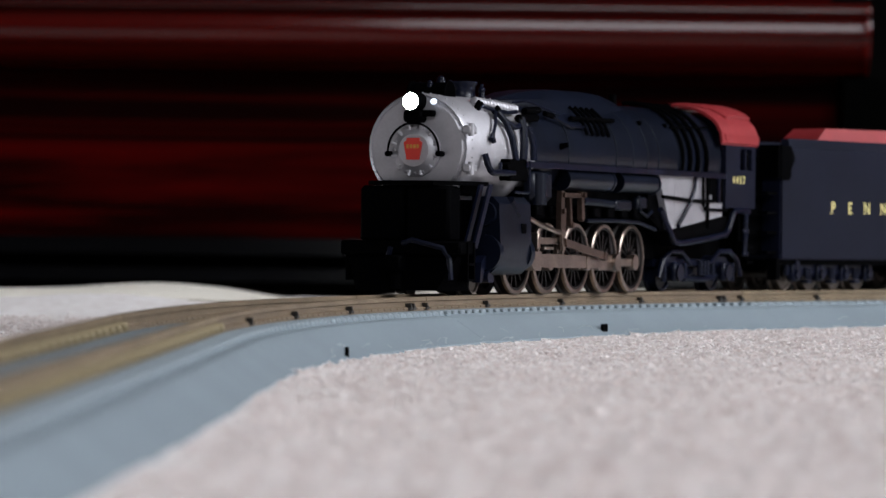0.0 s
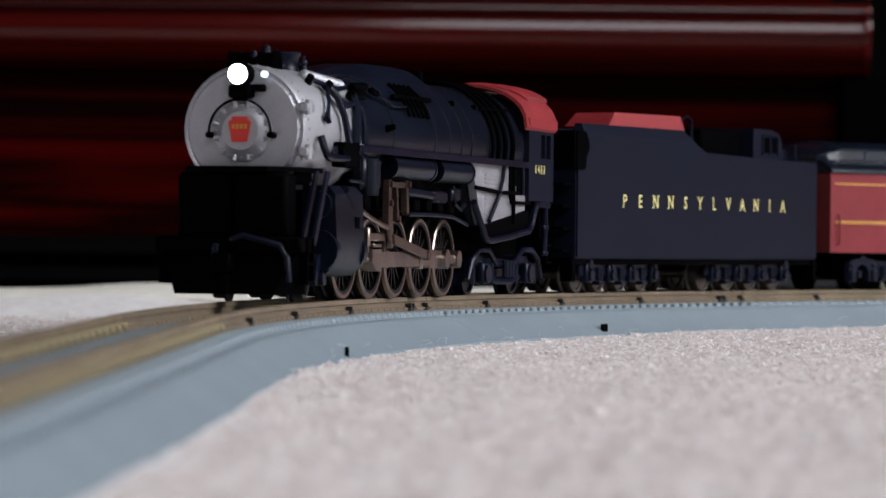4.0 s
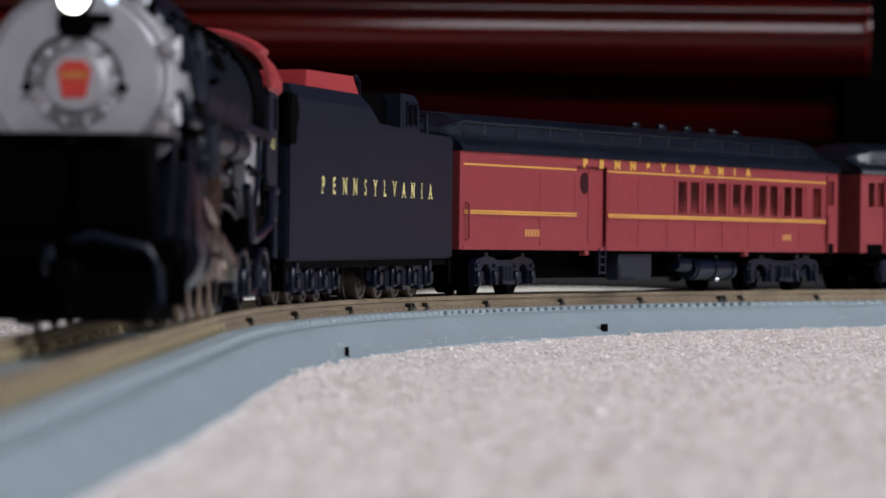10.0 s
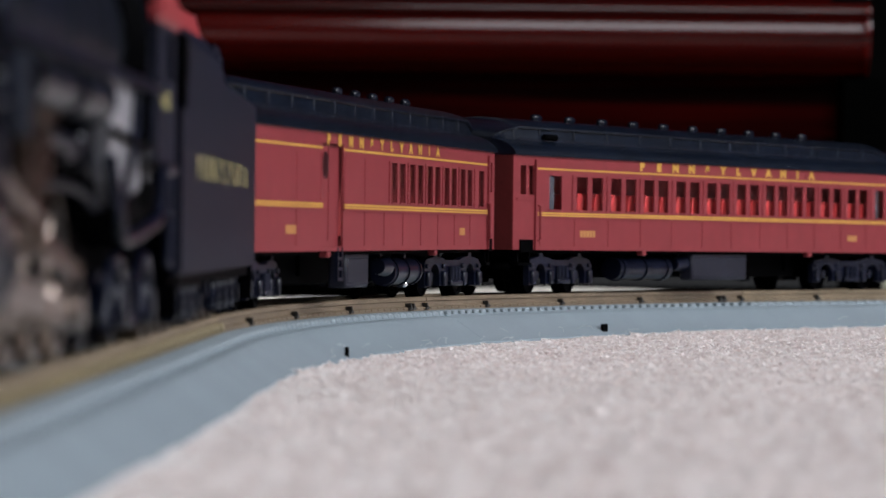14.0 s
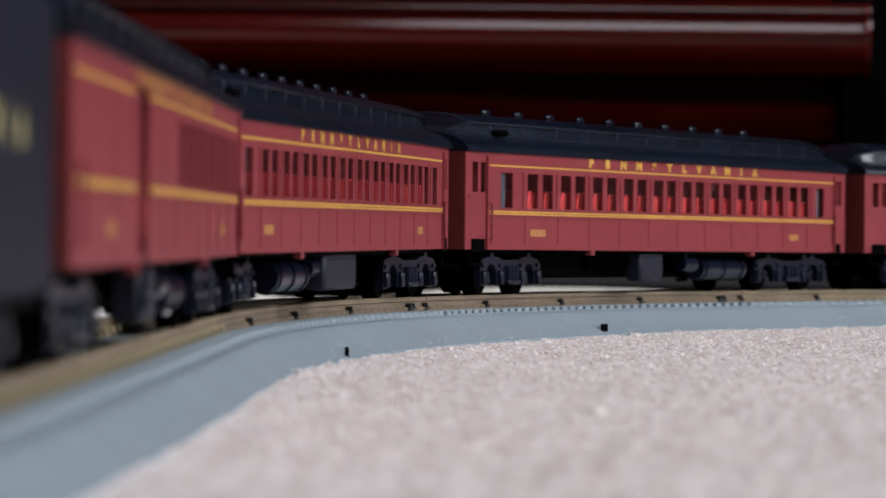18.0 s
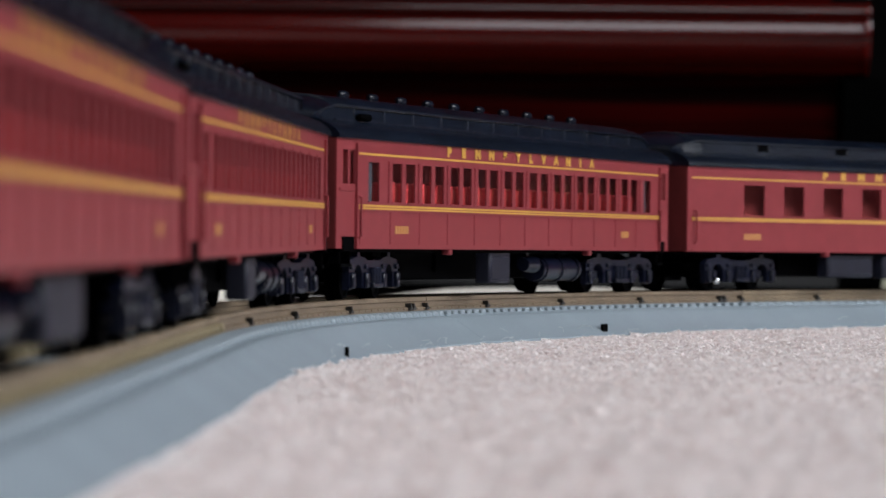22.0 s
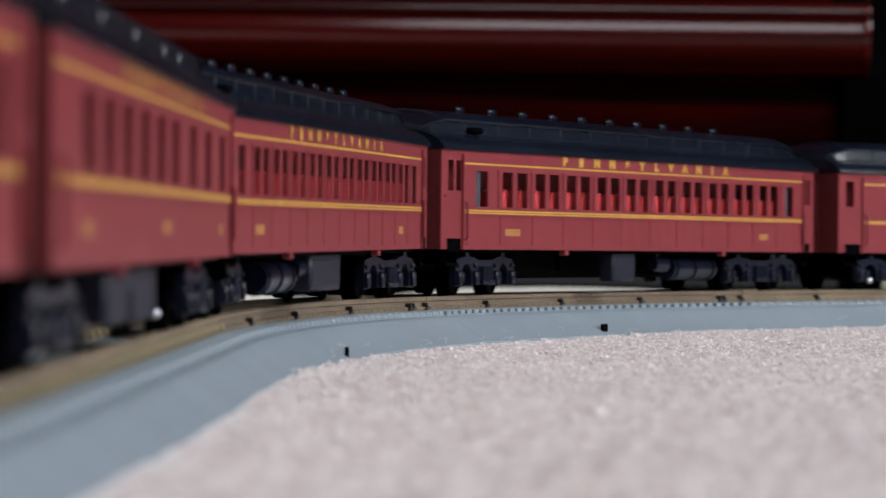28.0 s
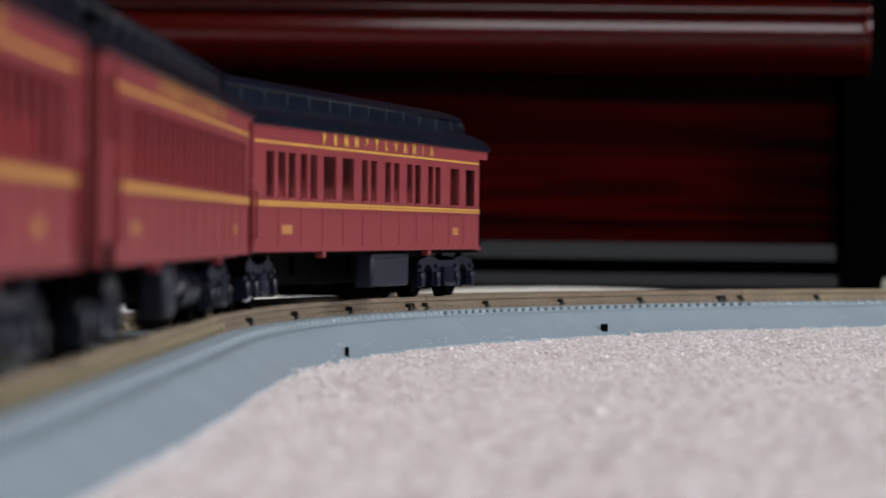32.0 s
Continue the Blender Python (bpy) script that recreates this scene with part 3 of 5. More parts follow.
def wheel_mesh(name, r, w0, w1, material):
    """A plain flanged pair of wheels on an axle, axis through the origin along w."""
    bm = bmesh.new()
    for sgn in (-1, 1):
        lathe_w(bm, [(0.6, sgn * w0), (r * 0.62, sgn * w0), (r * 0.68, sgn * (w0 + 0.35)), (r * 0.8, sgn * (w0 + 0.35)), (r * 0.84, sgn * w0), (r + 0.45, sgn * w0), (r + 0.5, sgn * (w0 + 0.3)), (r, sgn * (w0 + 0.45)), (r - 0.05, sgn * w1), (r * 0.85, sgn * w1), (r * 0.8, sgn * (w1 - 0.3)), (0.6, sgn * (w1 - 0.3))], (0, 0), 20)
    cyl(bm, (0, -w1, 0), (0, w1, 0), 0.6, seg=8)
    return mesh_of(name, bm, material)


CAR_WHEEL = wheel_mesh("wheelset", 2.75, 3.75, 5.6, BLACK)
TENDER_WHEEL = wheel_mesh("wheelset", 2.75, 3.75, 5.6, TREAD)
PONY_WHEEL = wheel_mesh("wheelset", 2.6, 3.75, 5.6, TREAD)
TRAIL_WHEEL = wheel_mesh("wheelset", 2.9, 3.75, 5.6, DARK)
MOVERS = []         # (object, rows function)
SPINNERS = []       # (object, axle place, rolling radius)


def driver_mesh():
    bm = bmesh.new()
    R = 5.25
    lathe_w(bm, [(4.35, 4.7), (4.35, 5.9), (R - 0.1, 5.9), (R, 5.6), (R, 4.6), (R + 0.4, 4.4), (R + 0.4, 4.1), (4.5, 4.1)], (0, 0), 40)
    cyl(bm, (0, 4.2, 0), (0, 6.2, 0), 1.15, seg=16)
    # counterweight opposite the pin
    pts = [(4.4 * math.cos(radians(a)), 4.4 * math.sin(radians(a))) for a in range(-135, -44, 10)]
    loft(bm, [[(u, 4.6, z) for u, z in pts], [(u, 5.8, z) for u, z in pts]])
    cyl(bm, (0, 4.4, 2.35), (0, 6.5, 2.35), 0.85, seg=14)
    return mesh_of("driving_wheel", bm, DRIVER)


def tyre_mesh():
    bm = bmesh.new()
    R = 5.25
    lathe_w(bm, [(4.72, 5.6), (4.72, 6.02), (R - 0.12, 6.04), (R + 0.03, 5.9), (R + 0.03, 5.45), (4.8, 5.45)], (0, 0), 48)
    return mesh_of("tyre", bm, NICKEL)


bm = bmesh.new()
box(bm, 0.9, 4.5, 4.8, 5.5, -0.19, 0.19)
SPOKE_ME = mesh_of("spoke", bm, DRIVER)
DRIVERS = [-35.5, -24.1, -12.8, -1.4, 10.0]
AXLE_Z = 5.25
CRANK = 2.35
PIN0 = radians(-105)


def truck(parent, u, half, axles, wheel_me, kind):
    """A truck with its sideframes; the wheelsets are parts of it."""
    bm = bmesh.new()
    box(bm, -half * 0.3, half * 0.3, -6, 6, 3.0, 4.6, 0.2)
    for sgn in (-1, 1):
        if kind == "car":
            # cast side plate with an arch over each wheel
            half_pts = []
            for x in axles:
                half_pts += [(x - 2.05, 1.5), (x - 2.05, 2.9)] + [(x - 2.05 * math.cos(radians(a)), 2.9 + 1.6 * math.sin(radians(a))) for a in range(20, 161, 20)] + [(x + 2.05, 2.9), (x + 2.05, 1.5)]
            top = [(half - 0.2, 1.3), (half, 4.4), (half - 0.9, 5.1), (axles[1] + 0.6, 5.45), (axles[1] + 0.4, 6.0), (axles[1] - 0.8, 6.0), (axles[1] - 1.0, 5.5), (4.6, 5.3), (3.4, 5.0), (-3.4, 5.0), (-4.6, 5.3), (axles[0] + 1.0, 5.5), (axles[0] + 0.8, 6.0), (axles[0] - 0.4, 6.0), (axles[0] - 0.6, 5.45), (-half + 0.9, 5.1), (-half, 4.4), (-half + 0.2, 1.3)]
            prism(bm, half_pts + top, sgn * 6.5, sgn * 7.4)
            for x in axles:
                cyl(bm, (x, sgn * 5.4, 2.75), (x, sgn * 6.9, 2.75), 0.7, seg=10)
                for k in (-1, 1):
                    box(bm, x + k * 3.6 - 0.75, x + k * 3.6 + 0.75, sgn * 7.2, sgn * 7.9, 1.5, 3.5, 0.2)
                    box(bm, x + k * 3.7 - 0.6, x + k * 3.7 + 0.6, sgn * 7.3, sgn * 7.7, 3.9, 4.5, 0.1)
            box(bm, -2.6, 2.6, sgn * 6.8, sgn * 8.1, 1.5, 2.2, 0.15)
            for k in (-1.5, 0, 1.5):
                cyl(bm, (k, sgn * 7.6, 2.1), (k, sgn * 7.6, 4.1), 0.5, seg=8)
        else:
            box(bm, axles[0] - 2.6, axles[-1] + 2.6, sgn * 6.6, sgn * 7.4, 2.5, 5.0, 0.25)
            for x in axles:
                cyl(bm, (x, sgn * 7.2, 4.3), (x, sgn * 8.2, 4.3), 0.75, seg=10)
            for x in axles:
                box(bm, x - 1.35, x + 1.35, sgn * 6.6, sgn * 8.0, 1.6, 4.6, 0.25)
                cyl(bm, (x, sgn * 6.4, 2.7), (x, sgn * 8.4, 2.7), 0.85, seg=10)
            for a, b in zip(axles, axles[1:]):
                for k in (-0.5, 0.5):
                    cyl(bm, ((a + b) / 2 + k, sgn * 7.7, 1.9), ((a + b) / 2 + k, sgn * 7.7, 3.8), 0.36, seg=8)
                box(bm, (a + b) / 2 - 1.0, (a + b) / 2 + 1.0, sgn * 6.8, sgn * 8.1, 1.2, 1.8, 0.1)
    t = part("truck", bm, DARK, parent, at=pose(u * S, 0, 0))
    for x in axles:
        w = piece("wheelset", wheel_me, t, pose(x * S, 0, 0.00278))
        SPINNERS.append((w, (x, 0.00278), 2.75))
    return t


def steered(tr, u, centre, base):
    """Rows for a truck that follows the line under its vehicle."""
    def rows(t):
        s = centre(t)
        _, h = ride(s, base)
        _, a = line(s + u)
        return pose(u * S, 0, 0, 0, 0, math.degrees(h - a))
    MOVERS.append((tr, rows, 0.25))


def ride_engine(s):
    """The engine; its stiff front end swings out a little where the bend begins."""
    a, h = line(s - 26.0)
    b, _ = line(s + 26.0)
    swing = float(np.interp(s, [-80, -57, 0, 40, 77, 150, 217], [0.9, 0.8, 0.42, 0.4, 0.55, 0.1, -0.75])) * 52 / 84
    lift = float(np.interp(s, [-60, 100, 200], [0.2, 0.2, 0.0]))
    a.z, b.z = RAIL_H + 0.6 * sag(s - 26.0) + lift, RAIL_H + 0.6 * sag(s + 26.0)
    a.x, a.y = a.x - swing * math.cos(h), a.y + swing * math.sin(h)
    e = (b - a).normalized()
    y = Vector((0, 0, 1)).cross(e).normalized()
    m = Matrix((e, y, e.cross(y))).transposed().to_4x4()
    m.translation = (a + b) / 2 * S
    return m


def rides(ob, centre, base):
    MOVERS.append((ob, lambda t: ride(centre(t), base)[0], 0.25))


ROOF_LOW = [(9.75, 20.15), (9.75, 20.55), (9.2, 21.25), (8.2, 21.9), (7.2, 22.3), (6.45, 22.5)]
ROOF_UP = [(6.3, 24.15), (6.75, 24.25), (6.75, 24.5), (5.4, 25.15), (3.4, 25.7), (0.0, 25.95)]


def roof_ring(u, k):
    """Cross-section of the roof; k = 1 full clerestory, 0 let down to the hood."""
    half = list(ROOF_LOW)
    for w, z in ROOF_UP:
        zz = 22.55 + (z - 22.55) * k if k < 1 else z
        half.append((w * (0.86 + 0.14 * k), zz))
    full = half + [(-w, z) for w, z in half[::-1][1:]]
    return [(u, w, z) for w, z in full]


VENT_BM = bmesh.new()
loft(VENT_BM, [[(-1.3, w * 0.6, z) for w, z in circle_pts(0, 0.3, 0.36, 10)], [(-0.9, w, z) for w, z in circle_pts(0, 0.35, 0.56, 10)], [(0.9, w, z) for w, z in circle_pts(0, 0.35, 0.56, 10)], [(1.3, w * 0.6, z) for w, z in circle_pts(0, 0.3, 0.36, 10)]])
box(VENT_BM, -0.5, 0.5, -0.45, 0.45, -0.6, 0.3)
VENT_ME = mesh_of("roof_vent", VENT_BM, ENGINE)


def seat_mesh():
    bm = bmesh.new()
    for sgn in (-1, 1):
        box(bm, -1.6, 1.5, sgn * 1.6, sgn * 8.2, 8.2, 10.8, 0.3)
        prism(bm, [(-0.6, 10.2), (1.5, 10.2), (2.0, 14.2), (1.7, 14.8), (0.9, 15.0), (0.2, 14.7), (-0.1, 14.0)], sgn * 1.6, sgn * 8.3)
    return mesh_of("seat", bm, SEAT)


SEAT_ME = seat_mesh()


def side_wall(bm, sgn, u0, u1, openings, z0, z1, zb, zt):
    """A 0.7 mm thick side with openings (a, b) or (a, b, bottom, top); pillars between."""
    wo, wi = sgn * 9.3, sgn * 9.08
    ops = sorted([(o[0], o[1], o[2] if len(o) > 2 else zb, o[3] if len(o) > 2 else zt) for o in openings])
    x = u0
    for a, b, lo_z, hi_z in ops:
        if a > x:
            box(bm, x, a, wi, wo, z0, z1)
        box(bm, a, b, wi, wo, z0, lo_z)
        box(bm, a, b, wi, wo, hi_z, z1)
        x = b
    box(bm, x, u1, wi, wo, z0, z1)


def coach_openings():
    ops = [(-63.2, -59.2), (61.2, 65.0)]
    for i in range(10):
        c = -49.9 + 11.47 * i
        ops += [(c - 4.35, c - 0.75), (c + 0.75, c + 4.35)]
    return ops


def combine_openings():
    ops = [(63.2, 67.2), (-35.0, -24.0, 7.0, 18.9)]
    for i in range(5):
        c = 8.1 + 11.45 * i
        ops += [(c - 4.3, c - 0.75), (c + 0.75, c + 4.3)]
    return ops


def diner_openings():
    return [(-57.7, -51.3), (-45.2, -38.8), (-32.6, -26.2), (-19.8, -13.4), (-6.8, -0.4), (6.2, 12.6), (23.3, 29.7), (39.9, 46.3), (56.7, 63.1)]


def obs_openings():
    return [(-60.8, -57.0), (-55.1, -51.5), (-50.1, -46.5), (-44.1, -40.7), (-39.1, -35.5), (-32.1, -25.3), (-21.9, -15.3), (-10.8, -7.3), (-5.4, -1.9), (3.2, 6.8), (8.6, 12.2), (17.0, 20.6), (22.4, 26.2), (31.2, 34.7), (36.3, 39.9), (47.0, 53.6), (58.3, 65.4)]


PANES = {}
SILLS = {}
bm = bmesh.new()
box(bm, -0.13, 0.13, 9.25, 9.36, 7.05, 11.1)
SEAM_ME = mesh_of("seam_strip", bm, TUSCAN)
bm = bmesh.new()
box(bm, -0.12, 0.12, 9.25, 9.35, 12.3, 17.6)
SEAM_HIGH = mesh_of("seam_strip", bm, TUSCAN)
bm = bmesh.new()
box(bm, -0.28, 0.28, 9.25, 9.4, 12.25, 17.6)
for zz in np.arange(12.6, 17.4, 0.62):
    box(bm, -0.14, 0.14, 9.38, 9.47, zz, zz + 0.25)
POST_ME = mesh_of("window_post", bm, TUSCAN)


def sill_mesh(width):
    k = round(width, 1)
    if k not in SILLS:
        bm = bmesh.new()
        box(bm, -k / 2 - 0.2, k / 2 + 0.2, 9.1, 9.42, 12.12, 12.42)
        SILLS[k] = mesh_of("window_sill", bm, TUSCAN)
    return SILLS[k]


def pane_mesh(width, height):
    k = (round(width, 1), round(height, 1))
    if k not in PANES:
        bm = bmesh.new()
        box(bm, -width / 2, width / 2, -0.04, 0.04, -height / 2, height / 2)
        PANES[k] = mesh_of("window_pane", bm, GLASS)
    return PANES[k]


def number_bars(name, parent, uc, zc, n=4, h=1.0, material=None):
    for i in range(n):
        bm = bmesh.new()
        u = uc + (i - (n - 1) / 2) * 1.05
        box(bm, u - 0.42, u + 0.42, 9.28, 9.34, zc - h / 2, zc + h / 2)
        part(name, bm, material or DIM_GOLD, parent)


def car(kind, label, k, off):
    c = thing("passenger_car", label, "model railway car", "passenger cars")
    F, B = -74.6, 75.2
    zb, zt = 12.4, 17.35
    EB = 68.9 if kind == "obs" else B       # rear end of the body
    front_vest = kind in ("coach", "obs")
    rear_vest = kind in ("coach", "combine", "diner")
    wins = {"coach": coach_openings, "combine": combine_openings, "diner": diner_openings, "obs": obs_openings}[kind]()
    ops = list(wins)
    if front_vest:
        ops += [(-72.6, -70.2, 14.4, 18.8)] if kind == "obs" else [(-72.4, -70.6, 14.5, 18.7), (-69.9, -68.1, 14.5, 18.7)]
    if rear_vest:
        ops += [(69.9, 71.6, 14.5, 18.7), (72.1, 73.4, 14.5, 18.7)]
    z0 = 6.45
    bm = bmesh.new()
    for sgn in (1, -1):
        side_wall(bm, sgn, F, EB, ops, z0, 20.6, zb, zt)
        if kind == "obs":
            box(bm, EB, B, sgn * 9.08, sgn * 9.3, 19.0, 20.6)
    part("body", bm, TUSCAN, c, "tuscan red car body with gold stripes", angle=30)
    for u in (F, EB - 0.7):
        bm = bmesh.new()
        for sgn in (-1, 1):
            box(bm, u, u + 0.7, sgn * 2.6, sgn * 9.08, z0, 20.6)
        box(bm, u, u + 0.7, -2.6, 2.6, 18.0, 20.6)
        part("end_wall", bm, TUSCAN_DARK, c, "dark red car end")
    # belt rail, sill strip, panel seams with rivet strips, pillar ribs
    bm = bmesh.new()
    s0 = -67.4 if front_vest else F + 1.2
    s1 = 69.4 if rear_vest else EB - 0.4
    runs = [(s0, -35.2), (-23.8, s1)] if kind == "combine" else [(s0, s1)]
    for a, b in runs:
        box(bm, a, b, 9.25, 9.42, 11.1, 12.25)
        box(bm, a, b, 9.25, 9.36, z0, z0 + 0.55)
    part("belt_rail", bm, TUSCAN, c)
    seams = [s0 + 1.3 + 11.2 * i for i in range(13) if s0 + 1.3 + 11.2 * i < s1 - 2] if kind != "diner" else []
    if kind == "combine":
        seams = [-48.0, -12.0, -0.6, 10.9, 22.3, 33.7, 45.2, 56.6]
        for u in (-48.0, -12.0, -35.8, -23.2):
            piece("seam_strip", SEAM_HIGH, c, pose(u * S, 0, 0))
    for u in seams:
        piece("seam_strip", SEAM_ME, c, pose(u * S, 0, 0))
    if kind == "coach" or kind == "combine":
        n = 10 if kind == "coach" else 5
        for i in range(n + 1):
            piece("window_post", POST_ME, c, pose(((-49.9 if kind == "coach" else 8.1) + 11.47 * (i - 0.5)) * S, 0, 0))
    for o in wins:
        if len(o) == 2:
            piece("window_sill", sill_mesh(o[1] - o[0]), c, pose((o[0] + o[1]) / 2 * S, 0, 0))
    # gold stripes
    for nm, za, zz in (("upper_stripe", 18.18, 18.46), ("belt_stripe", 11.42, 11.64), ("belt_stripe", 11.72, 11.98)):
        for a, b in runs:
            bm = bmesh.new()
            wo = 9.34 if nm == "upper_stripe" else 9.46
            box(bm, a, b, 9.2, wo, za, zz)
            part(nm, bm, GOLD, c, "gold stripe")
    lettering("lettering", "PENNSYLVANIA", c, GOLD, -32.1, 33.1, 18.68, 20.08, 9.37, 1.75, 0.0, 0.095)
    number_bars("number_bar", c, -50.6 if kind != "diner" else -55.0, 8.9, 5)
    number_bars("number_bar", c, 51.0 if kind != "diner" else 59.0, 8.9, 4)
    if kind == "diner":
        number_bars("number_bar", c, 2.0, 9.0, 6)
    # panes
    for o in ops:
        lo_z, hi_z = (o[2], o[3]) if len(o) > 2 else (zb, zt)
        if hi_z - lo_z > 8:
            continue
        for sgn in (1, -1):
            p = piece("window_pane", pane_mesh(o[1] - o[0], hi_z - lo_z), c, pose((o[0] + o[1]) / 2 * S, -sgn * 8.98 * S, (lo_z + hi_z) / 2 * S))
            p.visible_shadow = False
            if kind == "coach" and sgn > 0 and abs((o[0] + o[1]) / 2) > 60 and abs(o[0]) < 66:
                # Half-width plate painted in place of the pane's bluish reflection
                bm = bmesh.new()
                box(bm, o[0], o[0] + 0.55 * (o[1] - o[0]), 8.85, 8.9, lo_z, hi_z)
                part("pane_reflection", bm, PANE_SHINE, c, "grey-blue plate for the reflection on a washroom pane")
    # vestibule: door edge, step well, grab rails
    for u in ([-67.75] if front_vest else []) + ([69.75] if rear_vest else []):
        bm = bmesh.new()
        box(bm, u - 0.2, u + 0.2, 9.2, 9.6, z0, 19.6)
        part("door_post", bm, TUSCAN, c)
    for a, b in ([(-73.6, -68.2)] if front_vest else []) + ([(70.0, 74.6)] if rear_vest else []):
        bm = bmesh.new()
        box(bm, a, b, 9.2, 9.42, 13.6, 14.0)
        part("door_sill", bm, TUSCAN, c)
    for a, b in ([(-72.6, -68.6)] if front_vest else []) + ([(70.0, 72.8)] if rear_vest else []):
        bm = bmesh.new()
        # Black block painted in for the well's dark hollow; the step hangs below
        box(bm, a, b, 8.2, 9.5, z0 - 0.3, z0 + 1.5)
        box(bm, a, b, 7.6, 9.2, 4.2, 4.6)
        box(bm, a, a + 0.3, 7.6, 9.0, 4.2, z0)
        box(bm, b - 0.3, b, 7.6, 9.0, 4.2, z0)
        part("entrance_step", bm, BLACK, c, "black entrance step, with a block for the dark well")
    for u in ([-67.0] if front_vest else [-72.6]) + ([69.3] if rear_vest else []):
        bm = bmesh.new()
        tube(bm, [(u, 9.3, 7.8), (u, 9.8, 8.0), (u, 9.8, 12.8), (u, 9.3, 13.0)], 0.17)
        part("grab_rail", bm, TUSCAN, c)
    # interior
    bm = bmesh.new()
    box(bm, F + 0.8, EB - 0.8, -8.5, 8.5, 7.0, 8.2)
    box(bm, F + 6.2, F + 6.6, -8.5, 8.5, 8.2, 20)
    box(bm, EB - 6.6, EB - 6.2, -8.5, 8.5, 8.2, 20)
    box(bm, F + 0.9, EB - 0.9, 0.6, 1.0, 8.2, 20)
    part("interior", bm, INSIDE, c, "dark red interior")
    if kind == "coach":
        for i in range(22):
            u = -52.0 + 5.735 * i
            if u < 57:
                piece("seat", SEAT_ME, c, pose(u * S, 0, 0))
    # roof
    bm = bmesh.new()
    hood = ((-0.2, 0.02), (0.15, 0.2), (0.8, 0.38), (1.9, 0.57), (3.4, 0.73), (5.0, 0.84), (6.0, 0.89), (6.3, 1.0))
    rings = [roof_ring(F + d, e) for d, e in hood] + [roof_ring(B - d, e) for d, e in hood[::-1]]
    loft(bm, rings)
    roof = part("roof", bm, ROOF, c, "black clerestory roof", angle=44)
    if kind == "diner":
        # Recesses between the panels: their shade is laid in as black plates
        for u in (-47.4, -22.1, 3.5, 29.0, 43.9):
            for sgn in (-1, 1):
                bm = bmesh.new()
                box(bm, u - 1.7, u + 1.7, sgn * 6.2, sgn * 6.4, 22.5, 24.2)
                part("clerestory_gap", bm, BLACK, roof)
        for a, b in ((-66, -49.3), (-45.4, -24), (-20, 1.6), (5.4, 27), (31, 42), (46, 66)):
            for sgn in (-1, 1):
                bm = bmesh.new()
                box(bm, a, b, sgn * 5.6, sgn * 6.55, 22.5, 24.2, 0.15)
                part("clerestory_panel", bm, ROOF, roof)
    else:
        for i in range(12):
            u = -61.0 + 11.2 * i
            for sgn in (-1, 1):
                bm = bmesh.new()
                box(bm, u - 0.16, u + 0.16, sgn * 6.2, sgn * 6.52, 22.75, 24.1, 0.05)
                part("clerestory_rib", bm, BANDM, roof)
        for sgn in (-1, 1):
            bm = bmesh.new()
            box(bm, F + 6.5, B - 6.5, sgn * 6.3, sgn * 6.62, 22.35, 22.75)
            part("clerestory_sill", bm, ROOF, roof)
    vents = {"coach": [-54.8 + 11.0 * i for i in range(10)], "combine": [2.1 + 10.5 * i for i in range(5)], "diner": [8.0, 47.0], "obs": []}[kind]
    for u in vents:
        piece("roof_vent", VENT_ME, roof, pose(u * S, -2.6 * S, 25.75 * S))
    if kind == "coach":
        bm = bmesh.new()
        box(bm, -60.5, -56.5, 6.4, 7.4, 22.6, 23.5, 0.3)
        part("roof_duct", bm, BLACK, roof)
    # underframe
    bm = bmesh.new()
    box(bm, F + 0.6, B - 0.6, -8.3, 8.3, 6.0, 7.0)
    box(bm, F - 1, B + 1, -1.3, 1.3, 4.6, 6.1)
    box(bm, -43.0, 42.0, -4.5, 2.5, 2.3, 6.1, 0.2)
    part("underframe", bm, BLACK, c)
    if kind == "obs":
        bm = bmesh.new()
        for sgn in (-1, 1):
            for u in (69.6, 73.0):
                cyl(bm, (u, sgn * 8.6, 7.0), (u, sgn * 8.6, 12.2), 0.22, seg=8)
            for z in (9.0, 12.1):
                tube(bm, [(69.4, sgn * 8.6, z), (73.1, sgn * 8.6, z), (73.3, sgn * 3.0, z)], 0.18)
        part("platform_railing", bm, BLACK, c, "black rear platform railing")
        bm = bmesh.new()
        box(bm, 68.9, 73.2, -9.0, 9.0, 6.2, 6.9, 0.15)
        part("platform_floor", bm, TUSCAN_DARK, c)
    boxes = {"coach": [(-10.5, -1.5, 1.8, 7.6)], "combine": [(-16.2, -3.4, 2.0, 7.6)], "diner": [(-28.5, -13.4, 2.2, 7.4), (-10.0, 7.1, 2.0, 7.4)], "obs": [(2.0, 25.2, 1.9, 7.6)]}[kind]
    turned = kind == "coach" and k in (1, 5)       # these coaches run the other way round
    if turned:
        boxes = [(-10.0, 11.0, 1.9, 7.6)]
    for a, b, z, w in boxes:
        a, b = (-b, -a) if turned else (a, b)
        bm = bmesh.new()
        box(bm, a, b, w - 1.8, w + 0.4, z, 6.2, 0.25)
        box(bm, a + 0.6, b - 0.6, w + 0.3, w + 0.5, z + 0.5, 5.5, 0.1)
        part("equipment_box", bm, BOXM, c, "grey-black underfloor box")
    tanks = {"coach": [(16.7, 35.0)], "combine": [(16.2, 33.8)], "diner": [], "obs": []}[kind]
    for a, b in tanks:
        a, b = (-b, -a) if turned else (a, b)
        bm = bmesh.new()
        cyl(bm, (a, 5.6, 3.7), (b, 5.6, 3.7), 1.75, seg=18)
